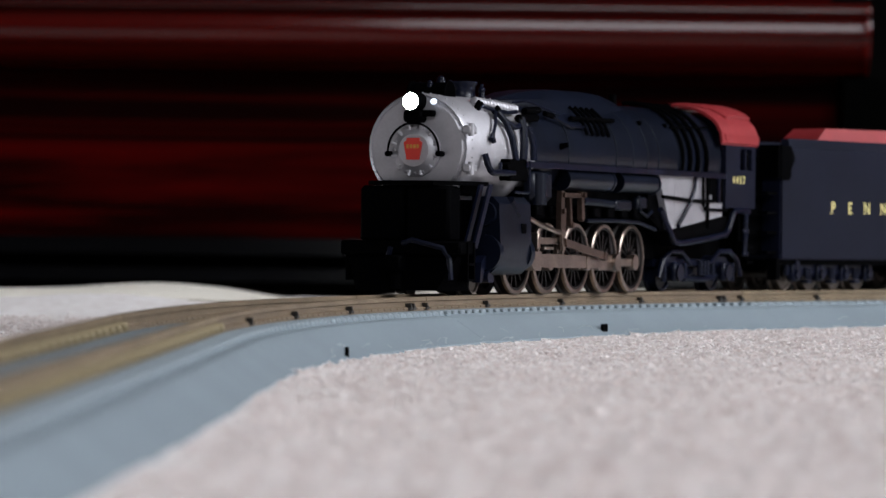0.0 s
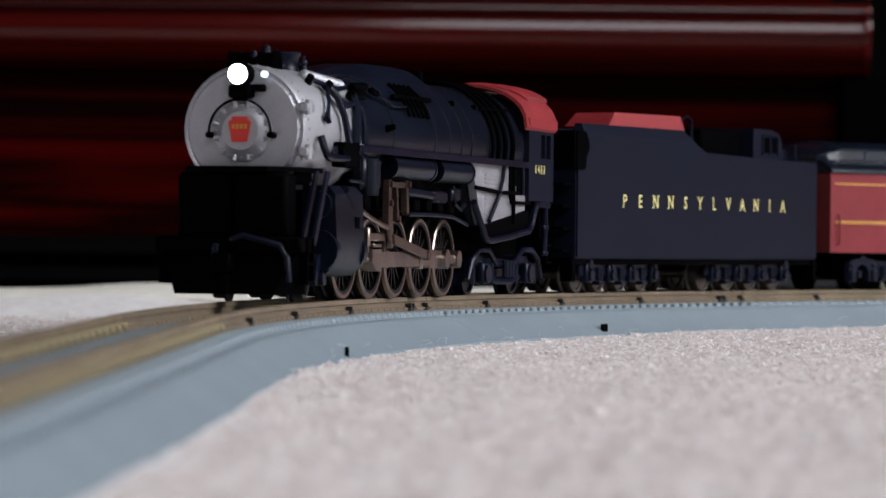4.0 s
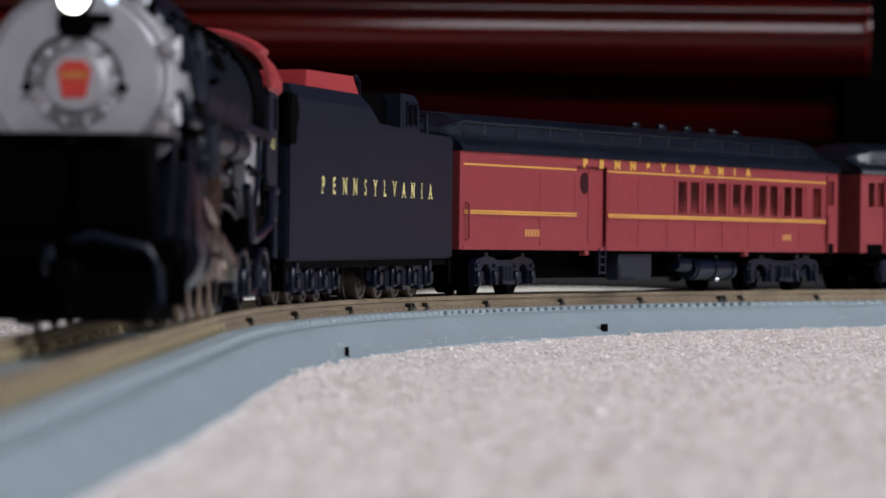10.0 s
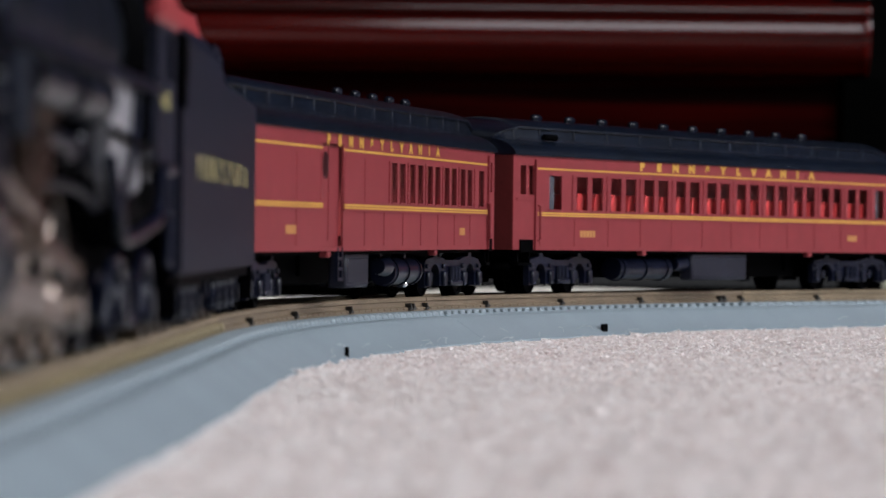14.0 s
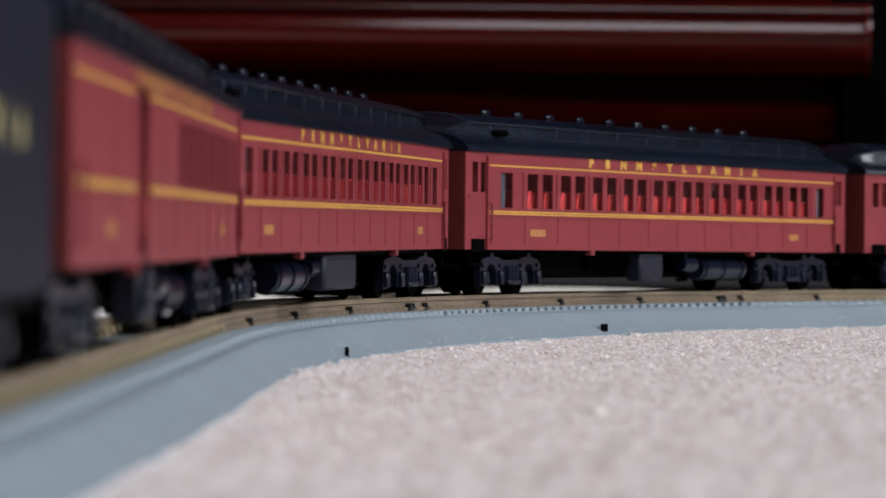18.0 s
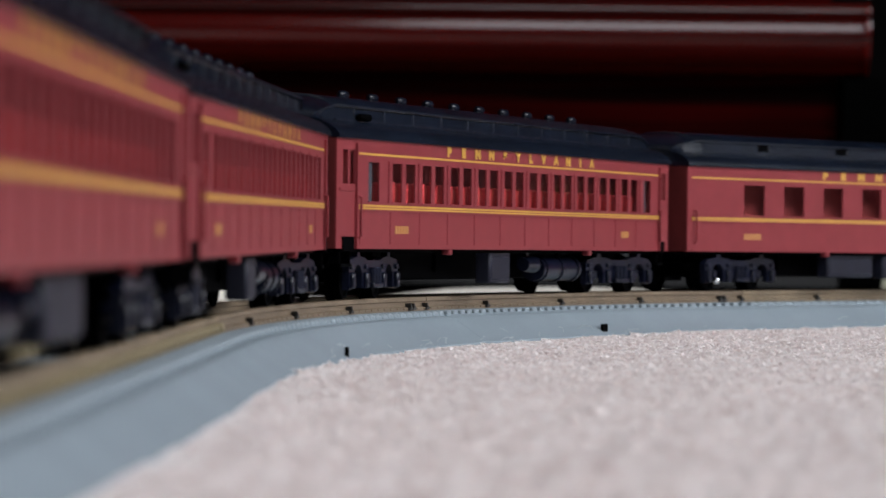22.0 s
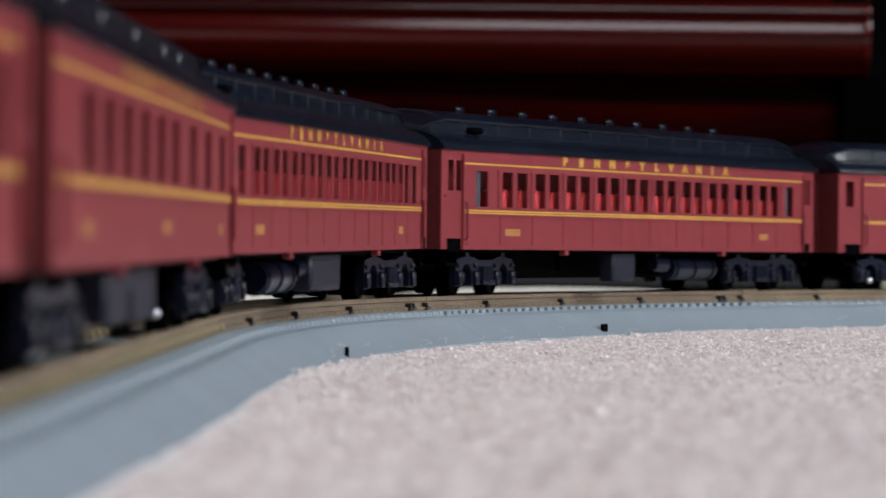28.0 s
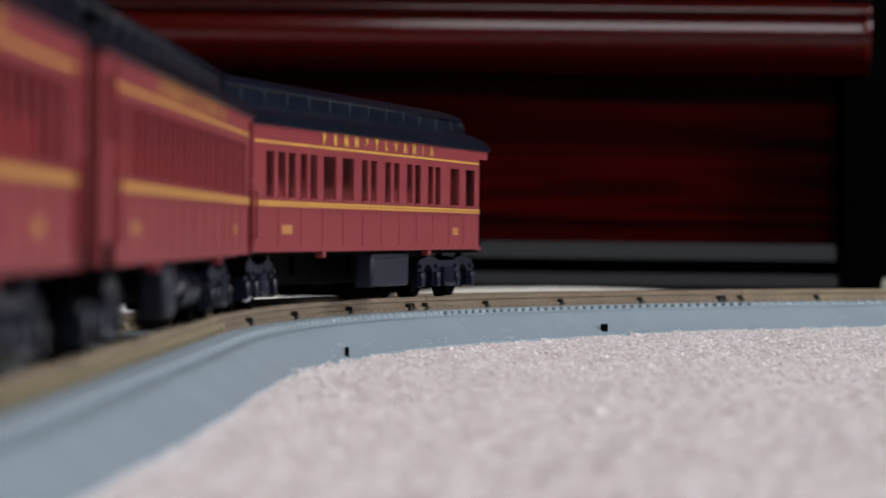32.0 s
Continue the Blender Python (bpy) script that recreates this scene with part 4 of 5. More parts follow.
        for u in (a + 1.5, (a + b) / 2, b - 1.5):
            cyl(bm, (u - 0.3, 5.6, 3.7), (u + 0.3, 5.6, 3.7), 1.95, seg=18)
        part("air_tank", bm, DARK, c)
    for u in (-36, -18, 14, 38):
        bm = bmesh.new()
        box(bm, u - 1, u + 1, -4, 3, 3.4, 6.0)
        part("brake_cylinder", bm, BLACK, c)
    if kind in ("coach", "combine", "obs"):
        bm = bmesh.new()
        u = -12.5 if turned else 11.5
        cyl(bm, (u - 2.2, 6.4, 4.4), (u + 2.2, 6.4, 4.4), 1.0, 1.3, seg=14)
        cyl(bm, (u + 2.2, 6.4, 4.4), (u + 3.0, 6.4, 4.4), 0.5, seg=10)
        box(bm, u - 0.6, u + 0.6, 5.0, 6.4, 4.4, 6.1)
        part("brake_valve", bm, DARK, c)
    for u in (-31.0, 33.0):
        bm = bmesh.new()
        box(bm, u - 0.7, u + 0.7, 8.2, 9.3, 5.7, 6.5, 0.15)
        part("step_bracket", bm, TUSCAN, c)
    if kind == "combine":
        bm = bmesh.new()
        for u in (-26.6, -24.4):
            box(bm, u - 0.2, u + 0.2, 9.0, 9.4, 2.9, 6.9)
        for z in (3.0, 4.2, 5.4):
            box(bm, -26.6, -24.4, 9.0, 9.4, z, z + 0.3)
        part("side_ladder", bm, DARK, c)
        bm = bmesh.new()
        box(bm, -35.0, -24.0, 8.4, 8.72, 7.0, 18.9)
        box(bm, -29.6, -29.3, 8.7, 8.8, 7.7, 18.8)
        door = part("baggage_door", bm, TUSCAN, c)
        bm = bmesh.new()
        loft(bm, [[(-31.0 + 1.6 * math.cos(a), w, 16.4 + 1.6 * math.sin(a)) for a in [2 * math.pi * i / 20 for i in range(20)]] for w in (8.68, 8.78)])
        part("round_window", bm, MAROON, door, "dark round door window")
    # diaphragms
    for u, sg in ((F, -1), (B, 1)):
        if (kind == "obs" and sg == 1):
            continue
        bm = bmesh.new()
        for i in range(5):
            x0 = u + sg * (0.05 + i * 1.0)
            h = 0.5 if i % 2 else 0.0
            for sgn in (-1, 1):
                box(bm, x0, x0 + sg * 0.95, sgn * (2.8 + h), sgn * (5.0 - h), 6.6, 20.8 - h)
            box(bm, x0, x0 + sg * 0.95, -5.0 + h, 5.0 - h, 18.6, 21.0 - h)
        part("diaphragm", bm, TUSCAN_DARK, c, "dark red folded gangway")
    for sg in (-1, 1):
        bm = bmesh.new()
        u = F if sg < 0 else B
        box(bm, u + sg * 0.5, u + sg * 5.6, -1.0, 1.0, 3.2, 4.6, 0.2)
        box(bm, u + sg * 4.6, u + sg * 6.0, -1.5, 1.5, 2.9, 4.9, 0.2)
        part("coupler", bm, DARK, c)
    centre = lambda t: phase(t) + 160.0 * k + off
    rides(c, centre, 110.8)
    for u in (-56.4, 55.4):
        tr = truck(c, u, 13.0, (-8.2, 8.2), CAR_WHEEL, "car")
        steered(tr, u, centre, 110.8)
        if u < 0 and kind in ("diner", "obs"):
            # Polished ball added to give the wheel its bright glint
            bm = bmesh.new()
            bmesh.ops.create_uvsphere(bm, u_segments=16, v_segments=10, radius=0.62, matrix=Matrix.Translation((-8.1, -7.0, 1.7)))
            part("wheel_glint_ball", bm, POLISH, tr, "small polished steel ball added for a glint at the wheel")
    if kind in ("diner", "combine"):
        # Hanging box and polished ball, added for a bright glint under the car
        bm = bmesh.new()
        box(bm, 26.6, 28.6, 4.6, 6.2, 1.6, 6.1, 0.3)
        part("generator", bm, DARK, c)
        bm = bmesh.new()
        bmesh.ops.create_uvsphere(bm, u_segments=16, v_segments=10, radius=0.46, matrix=Matrix.Translation((27.6, -6.15, 2.0)))
        part("underfloor_glint_ball", bm, POLISH, c, "small polished steel ball added for a glint under the floor")
    return c


def tender():
    c = thing("tender", "black lettered coal tender with a red oxide bunker", "model tender")
    bm = bmesh.new()
    prof = [(-46.2, 5.2), (46.2, 5.2), (46.2, 21.7), (0.4, 21.9), (-4.6, 24.2), (-46.2, 24.2)]
    prism(bm, prof, -9.3, 9.3)
    es = [e for e in bm.edges if len(e.link_faces) == 2 and abs(e.verts[0].co.y - e.verts[1].co.y) < 1e-4]
    bmesh.ops.bevel(bm, geom=es, offset=0.3, segments=2, affect='EDGES')
    part("tank", bm, TENDER, c, "plain black tender tank")
    # sloped bunker coaming above the tank sides, leaning in
    for sgn in (-1, 1):
        bm = bmesh.new()
        loft(bm, [[(-43.5, sgn * 9.25, 23.9), (-42.5, sgn * 8.1, 25.6), (-6.2, sgn * 8.1, 25.6), (-4.0, sgn * 9.25, 23.9)], [(-43.5, sgn * 7.0, 23.9), (-42.5, sgn * 7.0, 25.6), (-6.2, sgn * 7.0, 25.6), (-4.0, sgn * 7.0, 23.9)]])
        part("bunker_side", bm, TENDER, c)
    bm = bmesh.new()
    loft(bm, [[(-32.5, 7.7, 25.5), (-28.5, 6.9, 27.7), (-4.6, 6.9, 27.9), (-4.4, 7.7, 25.5)], [(-31.0, -0.5, 25.5), (-27.5, -0.2, 27.7), (-4.6, -0.2, 27.9), (-4.4, -0.5, 25.5)]])
    part("bunker_top", bm, REDOX, c, "red oxide bunker top")
    bm = bmesh.new()
    box(bm, 9, 25.5, -6.5, 4.6, 21.7, 26.6, 0.4)
    part("deck_box", bm, BLACK, c)
    bm = bmesh.new()
    prof = [(25.6, 21.6), (38.0, 21.6), (37.4, 25.0), (36.2, 26.3), (33.0, 26.9), (25.6, 26.9)]
    prism(bm, prof, -5.2, 6.4)
    dh = part("brakeman_hut", bm, TENDER, c, "small black cab on the tender deck")
    bm = bmesh.new()
    for a, b in ((29.6, 32.0), (32.8, 35.2)):
        box(bm, a, b, 6.35, 6.48, 23.0, 25.6)
    part("hut_window", bm, BLACK, dh)
    bm = bmesh.new()
    for a, b in ((29.1, 29.5), (32.1, 32.7), (35.3, 35.7)):
        box(bm, a, b, 6.3, 6.6, 22.7, 25.9)
    box(bm, 29.1, 35.7, 6.3, 6.6, 25.6, 25.95)
    part("window_frame", bm, DARK, dh)
    for pts in ([(-3, 6.5, 24), (-3, 6.5, 27.6), (-1.2, 6.5, 28), (0.5, 6.5, 27.4), (0.5, 6.5, 22)], [(44, 6, 21.7), (44, 6, 24.6), (44, 3, 24.6), (44, 3, 21.7)]):
        bm = bmesh.new()
        tube(bm, pts, 0.3)
        part("grab_rail", bm, DARK, c)
    bm = bmesh.new()
    box(bm, 39.0, 42.4, -2, 5.4, 21.7, 23.9, 0.5)
    part("hatch", bm, DARK, c)
    bm = bmesh.new()
    box(bm, -47.2, -46.0, 5.5, 9.3, 18.9, 24.4)
    # Black plate laid on the tank side in place of a dark opening
    prism(bm, [(-46.6, 24.3), (-43.6, 24.3), (-42.4, 22.4), (-42.5, 21.6), (-43.4, 20.6), (-43.6, 18.9), (-44.4, 18.5), (-46.6, 18.5)], 9.28, 9.5)
    part("flange_and_opening", bm, BLACK, c)
    lettering("lettering", "PENNSYLVANIA", c, PALE_GOLD, -29.6, 31.4, 13.1, 15.1, 9.33, 0.98, 0.12, 0.015)
    bm = bmesh.new()
    box(bm, -45.5, 45.5, -8.6, 8.6, 4.3, 5.3)
    box(bm, -49, 51.5, -1.4, 1.4, 3.2, 4.8)
    for u in (-46.5, 46.0):
        box(bm, u - 0.6, u + 0.6, 7.0, 9.0, 1.8, 5.4)
    part("underframe", bm, BLACK, c)
    bm = bmesh.new()
    for w in (6.2, 8.4):
        box(bm, 46.6, 47.0, w, w + 0.3, 5, 22)
    for z in np.arange(6, 21, 2.2):
        box(bm, 46.7, 47.0, 6.2, 8.6, z, z + 0.25)
    part("rear_ladder", bm, DARK, c)
    bm = bmesh.new()
    box(bm, -52, -46.4, -5.6, 5.6, 6, 23)
    part("front_gangway", bm, BLACK, c)
    for z in (6.2, 9.5, 12.8, 16.1):
        bm = bmesh.new()
        box(bm, -49.5, -46.5, 6.6, 8.6, z, z + 0.4)
        part("front_step", bm, BLACK, c)
    centre = lambda t: phase(t) - 130.0
    rides(c, centre, 56.0)
    for u in (-27.6, 22.0):
        ax = tuple(-12.9 + 8.6 * i for i in range(4))
        steered(truck(c, u, 16, ax, TENDER_WHEEL, "tender"), u, centre, 56.0)


def ellipse_ring(u, cz, rw, rz, n=32):
    return [(u, rw * math.cos(2 * math.pi * i / n), cz + rz * math.sin(2 * math.pi * i / n)) for i in range(n)]


def locomotive():
    c = thing("steam_locomotive", "black steam locomotive with silver smokebox and red cab roof", "model locomotive")
    CZ = 20.6
    # boiler
    bm = bmesh.new()
    loft(bm, [ellipse_ring(-33.2, CZ, 7.75, 7.75), ellipse_ring(-20, CZ + 0.1, 8.0, 7.9), ellipse_ring(-2, CZ + 0.2, 8.3, 8.2), ellipse_ring(14, CZ + 0.3, 8.5, 8.4), ellipse_ring(43, CZ + 0.5, 8.5, 8.5)])
    part("boiler", bm, ENGINE, c, "weathered black boiler")
    for u, r in ((-20.6, 7.98), (-2.4, 8.3), (4.5, 8.36), (10.2, 8.45), (15.0, 8.52), (24.2, 8.62)):
        bm = bmesh.new()
        loft(bm, [ellipse_ring(u - 0.2, CZ + 0.2, r + 0.08, r + 0.06), ellipse_ring(u + 0.2, CZ + 0.2, r + 0.08, r + 0.06)])
        part("boiler_band", bm, BANDM, c)
    bm = bmesh.new()
    loft(bm, [ellipse_ring(-56.8, CZ, 7.0, 7.0), ellipse_ring(-57.2, CZ, 7.55, 7.55), ellipse_ring(-56.7, CZ, 7.8, 7.8), ellipse_ring(-33.1, CZ, 7.8, 7.8)])
    for i in range(40):
        a = 2 * math.pi * i / 40
        bmesh.ops.create_icosphere(bm, subdivisions=1, radius=0.16, matrix=Matrix.Translation((-57.15, -7.2 * math.cos(a), CZ + 7.2 * math.sin(a))))
        for u in (-55.8, -35.0):
            bmesh.ops.create_icosphere(bm, subdivisions=1, radius=0.15, matrix=Matrix.Translation((u, -7.82 * math.cos(a), CZ + 7.82 * math.sin(a))))
    smoke = part("smokebox", bm, SILVER, c, "silver smokebox with rivets")
    bm = bmesh.new()
    loft(bm, [ellipse_ring(-56.9, CZ, 7.3, 7.3), ellipse_ring(-57.45, CZ, 6.9, 6.9)])
    part("smokebox_front", bm, SILVER, smoke)
    bm = bmesh.new()
    loft(bm, [ellipse_ring(-57.4, CZ - 0.3, 3.7, 3.7), ellipse_ring(-57.9, CZ - 0.3, 3.6, 3.6), ellipse_ring(-58.1, CZ - 0.3, 3.0, 3.0), ellipse_ring(-58.7, CZ - 0.3, 2.3, 2.3)])
    for i in range(16):
        a = 2 * math.pi * i / 16
        bmesh.ops.create_icosphere(bm, subdivisions=1, radius=0.26, matrix=Matrix.Translation((-57.95, -3.2 * math.cos(a), CZ - 0.3 + 3.2 * math.sin(a))))
    part("smokebox_door", bm, SILVER, smoke)
    for i in range(12):
        a = 2 * math.pi * (i + 0.5) / 12
        bm = bmesh.new()
        cyl(bm, (-57.9, 2.7 * math.cos(a), CZ - 0.3 + 2.7 * math.sin(a)), (-58.15, 3.7 * math.cos(a), CZ - 0.3 + 3.7 * math.sin(a)), 0.24, 0.32, seg=8)
        part("door_clamp", bm, SILVER, smoke)
    bm = bmesh.new()
    loft(bm, [[(u, w, CZ + z) for w, z in ((-0.98, 1.4), (0, 1.4), (0.98, 1.4), (0.98, 1.05), (1.42, 0.75), (0.95, -1.65), (-0.95, -1.65), (-1.42, 0.75), (-0.98, 1.05))] for u in (-58.95, -58.65)])
    part("number_keystone", bm, KEYSTONE, c, "red keystone plate")
    for i in range(4):
        bm = bmesh.new()
        box(bm, -59, -58.92, -0.95 + 0.52 * i, -0.62 + 0.52 * i, CZ - 0.05, CZ + 0.5)
        part("plate_bar", bm, GOLD, c)
    bm = bmesh.new()
    tube(bm, [(-58.8, 3.9 * math.cos(radians(a)), CZ - 0.4 + 3.9 * math.sin(radians(a))) for a in range(-5, 186, 9)], 0.17)
    for sgn in (-1, 1):
        cyl(bm, (-57.4, sgn * 3.9, CZ - 0.8), (-59.1, sgn * 3.9, CZ - 0.8), 0.4, seg=10)
    part("front_handrail", bm, BLACK, c)
    # headlight and marker
    bm = bmesh.new()
    cyl(bm, (-57.2, 0, 27.1), (-59.8, 0, 27.1), 1.38, seg=20)
    box(bm, -59.4, -57, -1.4, 1.4, 24.2, 25.9, 0.3)
    box(bm, -58.8, -57.6, 0.8, 3.0, 25.0, 25.9, 0.2)
    hl = part("headlight", bm, BLACK, c, "round headlight, lit")
    bm = bmesh.new()
    loft(bm, [ellipse_ring(-59.82, 27.1, 1.22, 1.22, 20), ellipse_ring(-60.15, 27.1, 0.95, 0.95, 20), ellipse_ring(-60.3, 27.1, 0.45, 0.45, 20)])
    part("headlight_lens", bm, LAMP, hl, "glowing white lens")
    bm = bmesh.new()
    cyl(bm, (-58.4, 3.0, 27.1), (-58.8, 3.0, 27.1), 0.42, seg=12)
    part("marker_lamp", bm, LENS, c, "small bright marker lamp")
    # hinges
    for z in (CZ + 2.6, CZ - 2.8):
        bm = bmesh.new()
        box(bm, -57.8, -55.4, 7.0, 8.4, z - 0.6, z + 0.6, 0.25)
        cyl(bm, (-57.2, 8.2, z - 0.9), (-57.2, 8.2, z + 0.9), 0.45, seg=10)
        part("hinge", bm, SILVER, smoke)
    # front top: feedwater heater and stack
    bm = bmesh.new()
    cyl(bm, (-51.0, -3.8, 28.4), (-51.0, 2.1, 28.4), 1.75, seg=22)
    for w in (-3.7, 1.95):
        cyl(bm, (-51.0, w - 0.15, 28.4), (-51.0, w + 0.15, 28.4), 1.95, seg=22)
    box(bm, -52.6, -49.4, -2.6, 1.6, 26.8, 28.6, 0.2)
    part("feedwater_heater", bm, BLACK, c, "black feedwater heater across the smokebox")
    for u, w, z, r in ((-50.9, 0.6, 29.9, 0.8), (-49.9, 1.5, 29.5, 0.6), (-52.0, -0.6, 29.4, 0.5), (-51.0, -2.6, 29.3, 0.45)):
        bm = bmesh.new()
        cyl(bm, (u, w, z - 0.4), (u, w, z + 0.55), r, r * 0.8, seg=12)
        bmesh.ops.create_icosphere(bm, subdivisions=2, radius=r * 0.75, matrix=Matrix.Translation((u, -w, z + 0.6)))
        part("heater_fitting", bm, DARK, c)
    bm = bmesh.new()
    loft(bm, [[(-41.7 + r * 1.25 * math.cos(a), r * math.sin(a), z) for a in [2 * math.pi * i / 28 for i in range(28)]] for z, r in ((26.6, 2.9), (27.6, 2.3), (28.3, 1.75), (29.2, 1.6), (29.9, 1.68), (30.3, 1.95), (30.6, 1.95), (30.6, 1.5), (29.4, 1.4))])
    part("chimney", bm, DARK, c, "flared black chimney")
    bm = bmesh.new()
    cyl(bm, (-37.4, 1.0, 28.0), (-37.4, 1.0, 29.2), 0.62, 0.4, seg=12)
    bmesh.ops.create_icosphere(bm, subdivisions=2, radius=0.55, matrix=Matrix.Translation((-37.4, -1.0, 29.5)))
    cyl(bm, (-37.4, 1.0, 29.7), (-37.4, 1.0, 30.4), 0.25, seg=8)
    part("whistle", bm, DARK, c)
    bm = bmesh.new()
    bmesh.ops.create_icosphere(bm, subdivisions=2, radius=0.78, matrix=Matrix.Translation((0, -4.4, 27.25)) @ Matrix.Diagonal((0.8, 1.1, 1.15, 1)))
    box(bm, -0.5, 0.5, 4.2, 5.6, 25.9, 26.9, 0.2)
    stud = mesh_of("smokebox_stud", bm, SILVER)
    for i in range(13):
        piece("smokebox_stud", stud, smoke, pose((-47.4 + 1.15 * i) * S, 0, (0.1 - 0.05 * i) * S))
    # streamlined dome casing: flat top, sloping sides
    bm = bmesh.new()
    rings = []
    for u, top, wt, wb in ((-34.5, 28.2, 0.8, 2.0), (-30.5, 29.1, 1.5, 3.6), (-26, 29.8, 2.0, 4.5), (-21, 30.25, 2.4, 5.0), (-15, 30.55, 2.6, 5.2), (-3, 30.7, 2.6, 5.3), (4, 30.5, 2.5, 5.1), (9, 30.0, 2.2, 4.7), (13, 29.5, 1.8, 4.1), (17, 28.8, 1.2, 3.2)):
        half = [(wb, 26.0), (wb, 26.9), (wb * 0.93, 27.6), (wt + 0.62 * (wb - wt), 28.0 + 0.35 * (top - 28.0)), (wt + 0.35, top - 0.45), (wt, top - 0.12), (wt * 0.6, top)]
        rings.append([(u, w, z) for w, z in half + [(-w, z) for w, z in half[::-1]]])
    loft(bm, rings)
    part("dome_casing", bm, ENGINE, c, "long black dome casing", angle=22)
    for u, w, z, h in ((13.8, 1.0, 29.4, 1.5), (40.4, 0, 29.4, 1.0), (36.0, 2.4, 28.6, 0.8)):
        bm = bmesh.new()
        cyl(bm, (u, w, z - 1), (u, w, z + h), 0.75, 0.6, seg=10)
        part("valve_fitting", bm, BLACK, c)
    # sand pipes down the side
    for i in range(5):
        u = -13.6 + 2.2 * i
        bm = bmesh.new()
        tube(bm, [(u, 4.9, 28.0), (u, 6.5, 26.6), (u - 0.2, 7.5, 25.0), (u - 0.3, 8.05, 23.7)], 0.27)
        part("sand_pipe", bm, BLACK, c)
    bm = bmesh.new()
    tube(bm, [(-17.2, 6.6, 26.15), (-0.6, 6.8, 26.3)], 0.36)
    part("pipe_rail", bm, BLACK, c)
    # pipe bands over the firebox
    for u in (23.5, 27.0, 30.5, 34.5):
        bm = bmesh.new()
        pts = [(u + 1.0 * math.cos(radians(a)), 8.85 * math.cos(radians(a)), CZ + 0.5 + 8.85 * math.sin(radians(a))) for a in range(-12, 100, 10)]
        tube(bm, pts, 0.36)
        part("boiler_pipe", bm, BLACK, c)
    # handrail, running board
    bm = bmesh.new()
    tube(bm, [(22, 7.4, 26.0), (30, 7.5, 26.2), (40, 7.3, 26.6)], 0.16)
    part("handrail", bm, BLACK, c)
    for u, z in ((-23.8, 21.7), (10.7, 26.1), (21.5, 26.0), (31.0, 25.8)):
        bm = bmesh.new()
        w = math.sqrt(max(0.1, 8.2 ** 2 - (z - CZ) ** 2))
        cyl(bm, (u, w - 0.4, z), (u, w + 0.9, z + 0.3), 0.5, 0.35, seg=8)
        part("boiler_stud", bm, BLACK, c)
    for sgn in (-1, 1):
        bm = bmesh.new()
        box(bm, -40, 43, sgn * 7.6, sgn * 9.3, 18.75, 19.15)
        box(bm, -40, 43, sgn * 9.15, sgn * 9.35, 18.3, 19.15)
        part("running_board", bm, DARK, c)
    bm = bmesh.new()
    box(bm, -45.6, -39.4, 7.4, 9.2, 16.3, 19.4, 0.15)
    part("step_board", bm, BLACK, c)
    bm = bmesh.new()
    tube(bm, [(-38.9, 9.3, 19.2), (-38.9, 9.3, 14.9), (-39.4, 9.3, 14.6), (-44.4, 9.3, 14.7)], 0.2, 8)
    part("step_hanger", bm, DARK, c)
    for a, b in ((-23.4, -5.0), (-1.8, 13.9)):
        bm = bmesh.new()
        cyl(bm, (a, 7.7, 16.9), (b, 7.7, 16.9), 1.55, seg=18)
        for u in (a + 0.3, b - 0.3):
            cyl(bm, (u - 0.3, 7.7, 16.9), (u + 0.3, 7.7, 16.9), 1.68, seg=18)
        part("air_reservoir", bm, ENGINE, c, "long black air reservoir")
    # pipework on the smokebox and behind it
    for pts, r in (([(-48.2, 5.2, 26.4), (-47.6, 5.6, 26.9), (-45.0, 6.5, 26.3), (-40.5, 6.5, 26.1), (-37.0, 6.3, 26.4)], 0.32),
                   ([(-45.0, 6.5, 26.4), (-47.4, 7.6, 24.3), (-49.6, 8.15, 22.4)], 0.26), ([(-49.6, 8.1, 22.6), (-50.3, 8.2, 22.0)], 0.42), ([(-49.6, 8.1, 22.6), (-49.2, 8.2, 21.6)], 0.36),
                   ([(-45.2, 6.9, 26.1), (-44.2, 7.7, 24.8), (-43.2, 8.3, 22.6), (-42.9, 8.6, 20.8), (-42.8, 8.9, 19.2)], 0.46),
                   ([(-44.6, 6.9, 25.9), (-43.0, 7.6, 24.6), (-41.6, 8.0, 24.0), (-40.2, 8.2, 24.2)], 0.46),
                   ([(-39.6, 8.1, 25.4), (-39.6, 8.6, 24.0), (-39.8, 8.8, 21.5), (-40.0, 8.8, 19.4)], 0.62),
                   ([(-37.6, 8.3, 24.2), (-37.0, 8.6, 23.0), (-36.6, 8.8, 21.5), (-36.7, 8.9, 19.4)], 0.4),
                   ([(-35.6, 8.0, 24.2), (-35.2, 8.5, 22.0), (-35.2, 8.7, 19.4)], 0.3),
                   ([(-52.4, 8.2, 19.9), (-52.4, 8.7, 18.4), (-52.0, 8.9, 17.6), (-51.0, 8.9, 17.3), (-43.8, 8.9, 17.4)], 0.48),
                   ([(-46.5, 8.0, 18.2), (-47.8, 8.6, 18.6), (-48.6, 8.9, 17.6)], 0.3),
                   ([(-24.2, 6.8, 26.0), (-21.5, 7.2, 25.4), (-19.5, 7.5, 24.8), (-13.2, 7.5, 24.9)], 0.2),
                   ([(-33.5, 4.3, 27.9), (-29.0, 4.5, 28.3), (-24.0, 5.2, 27.4), (-20.0, 5.9, 26.7)], 0.2),
                   ([(-45.0, 8.8, 13.5), (-42.2, 8.9, 11.5)], 0.75)):
        bm = bmesh.new()
        tube(bm, pts, r, 8)
        part("steam_pipe", bm, DARK, c)
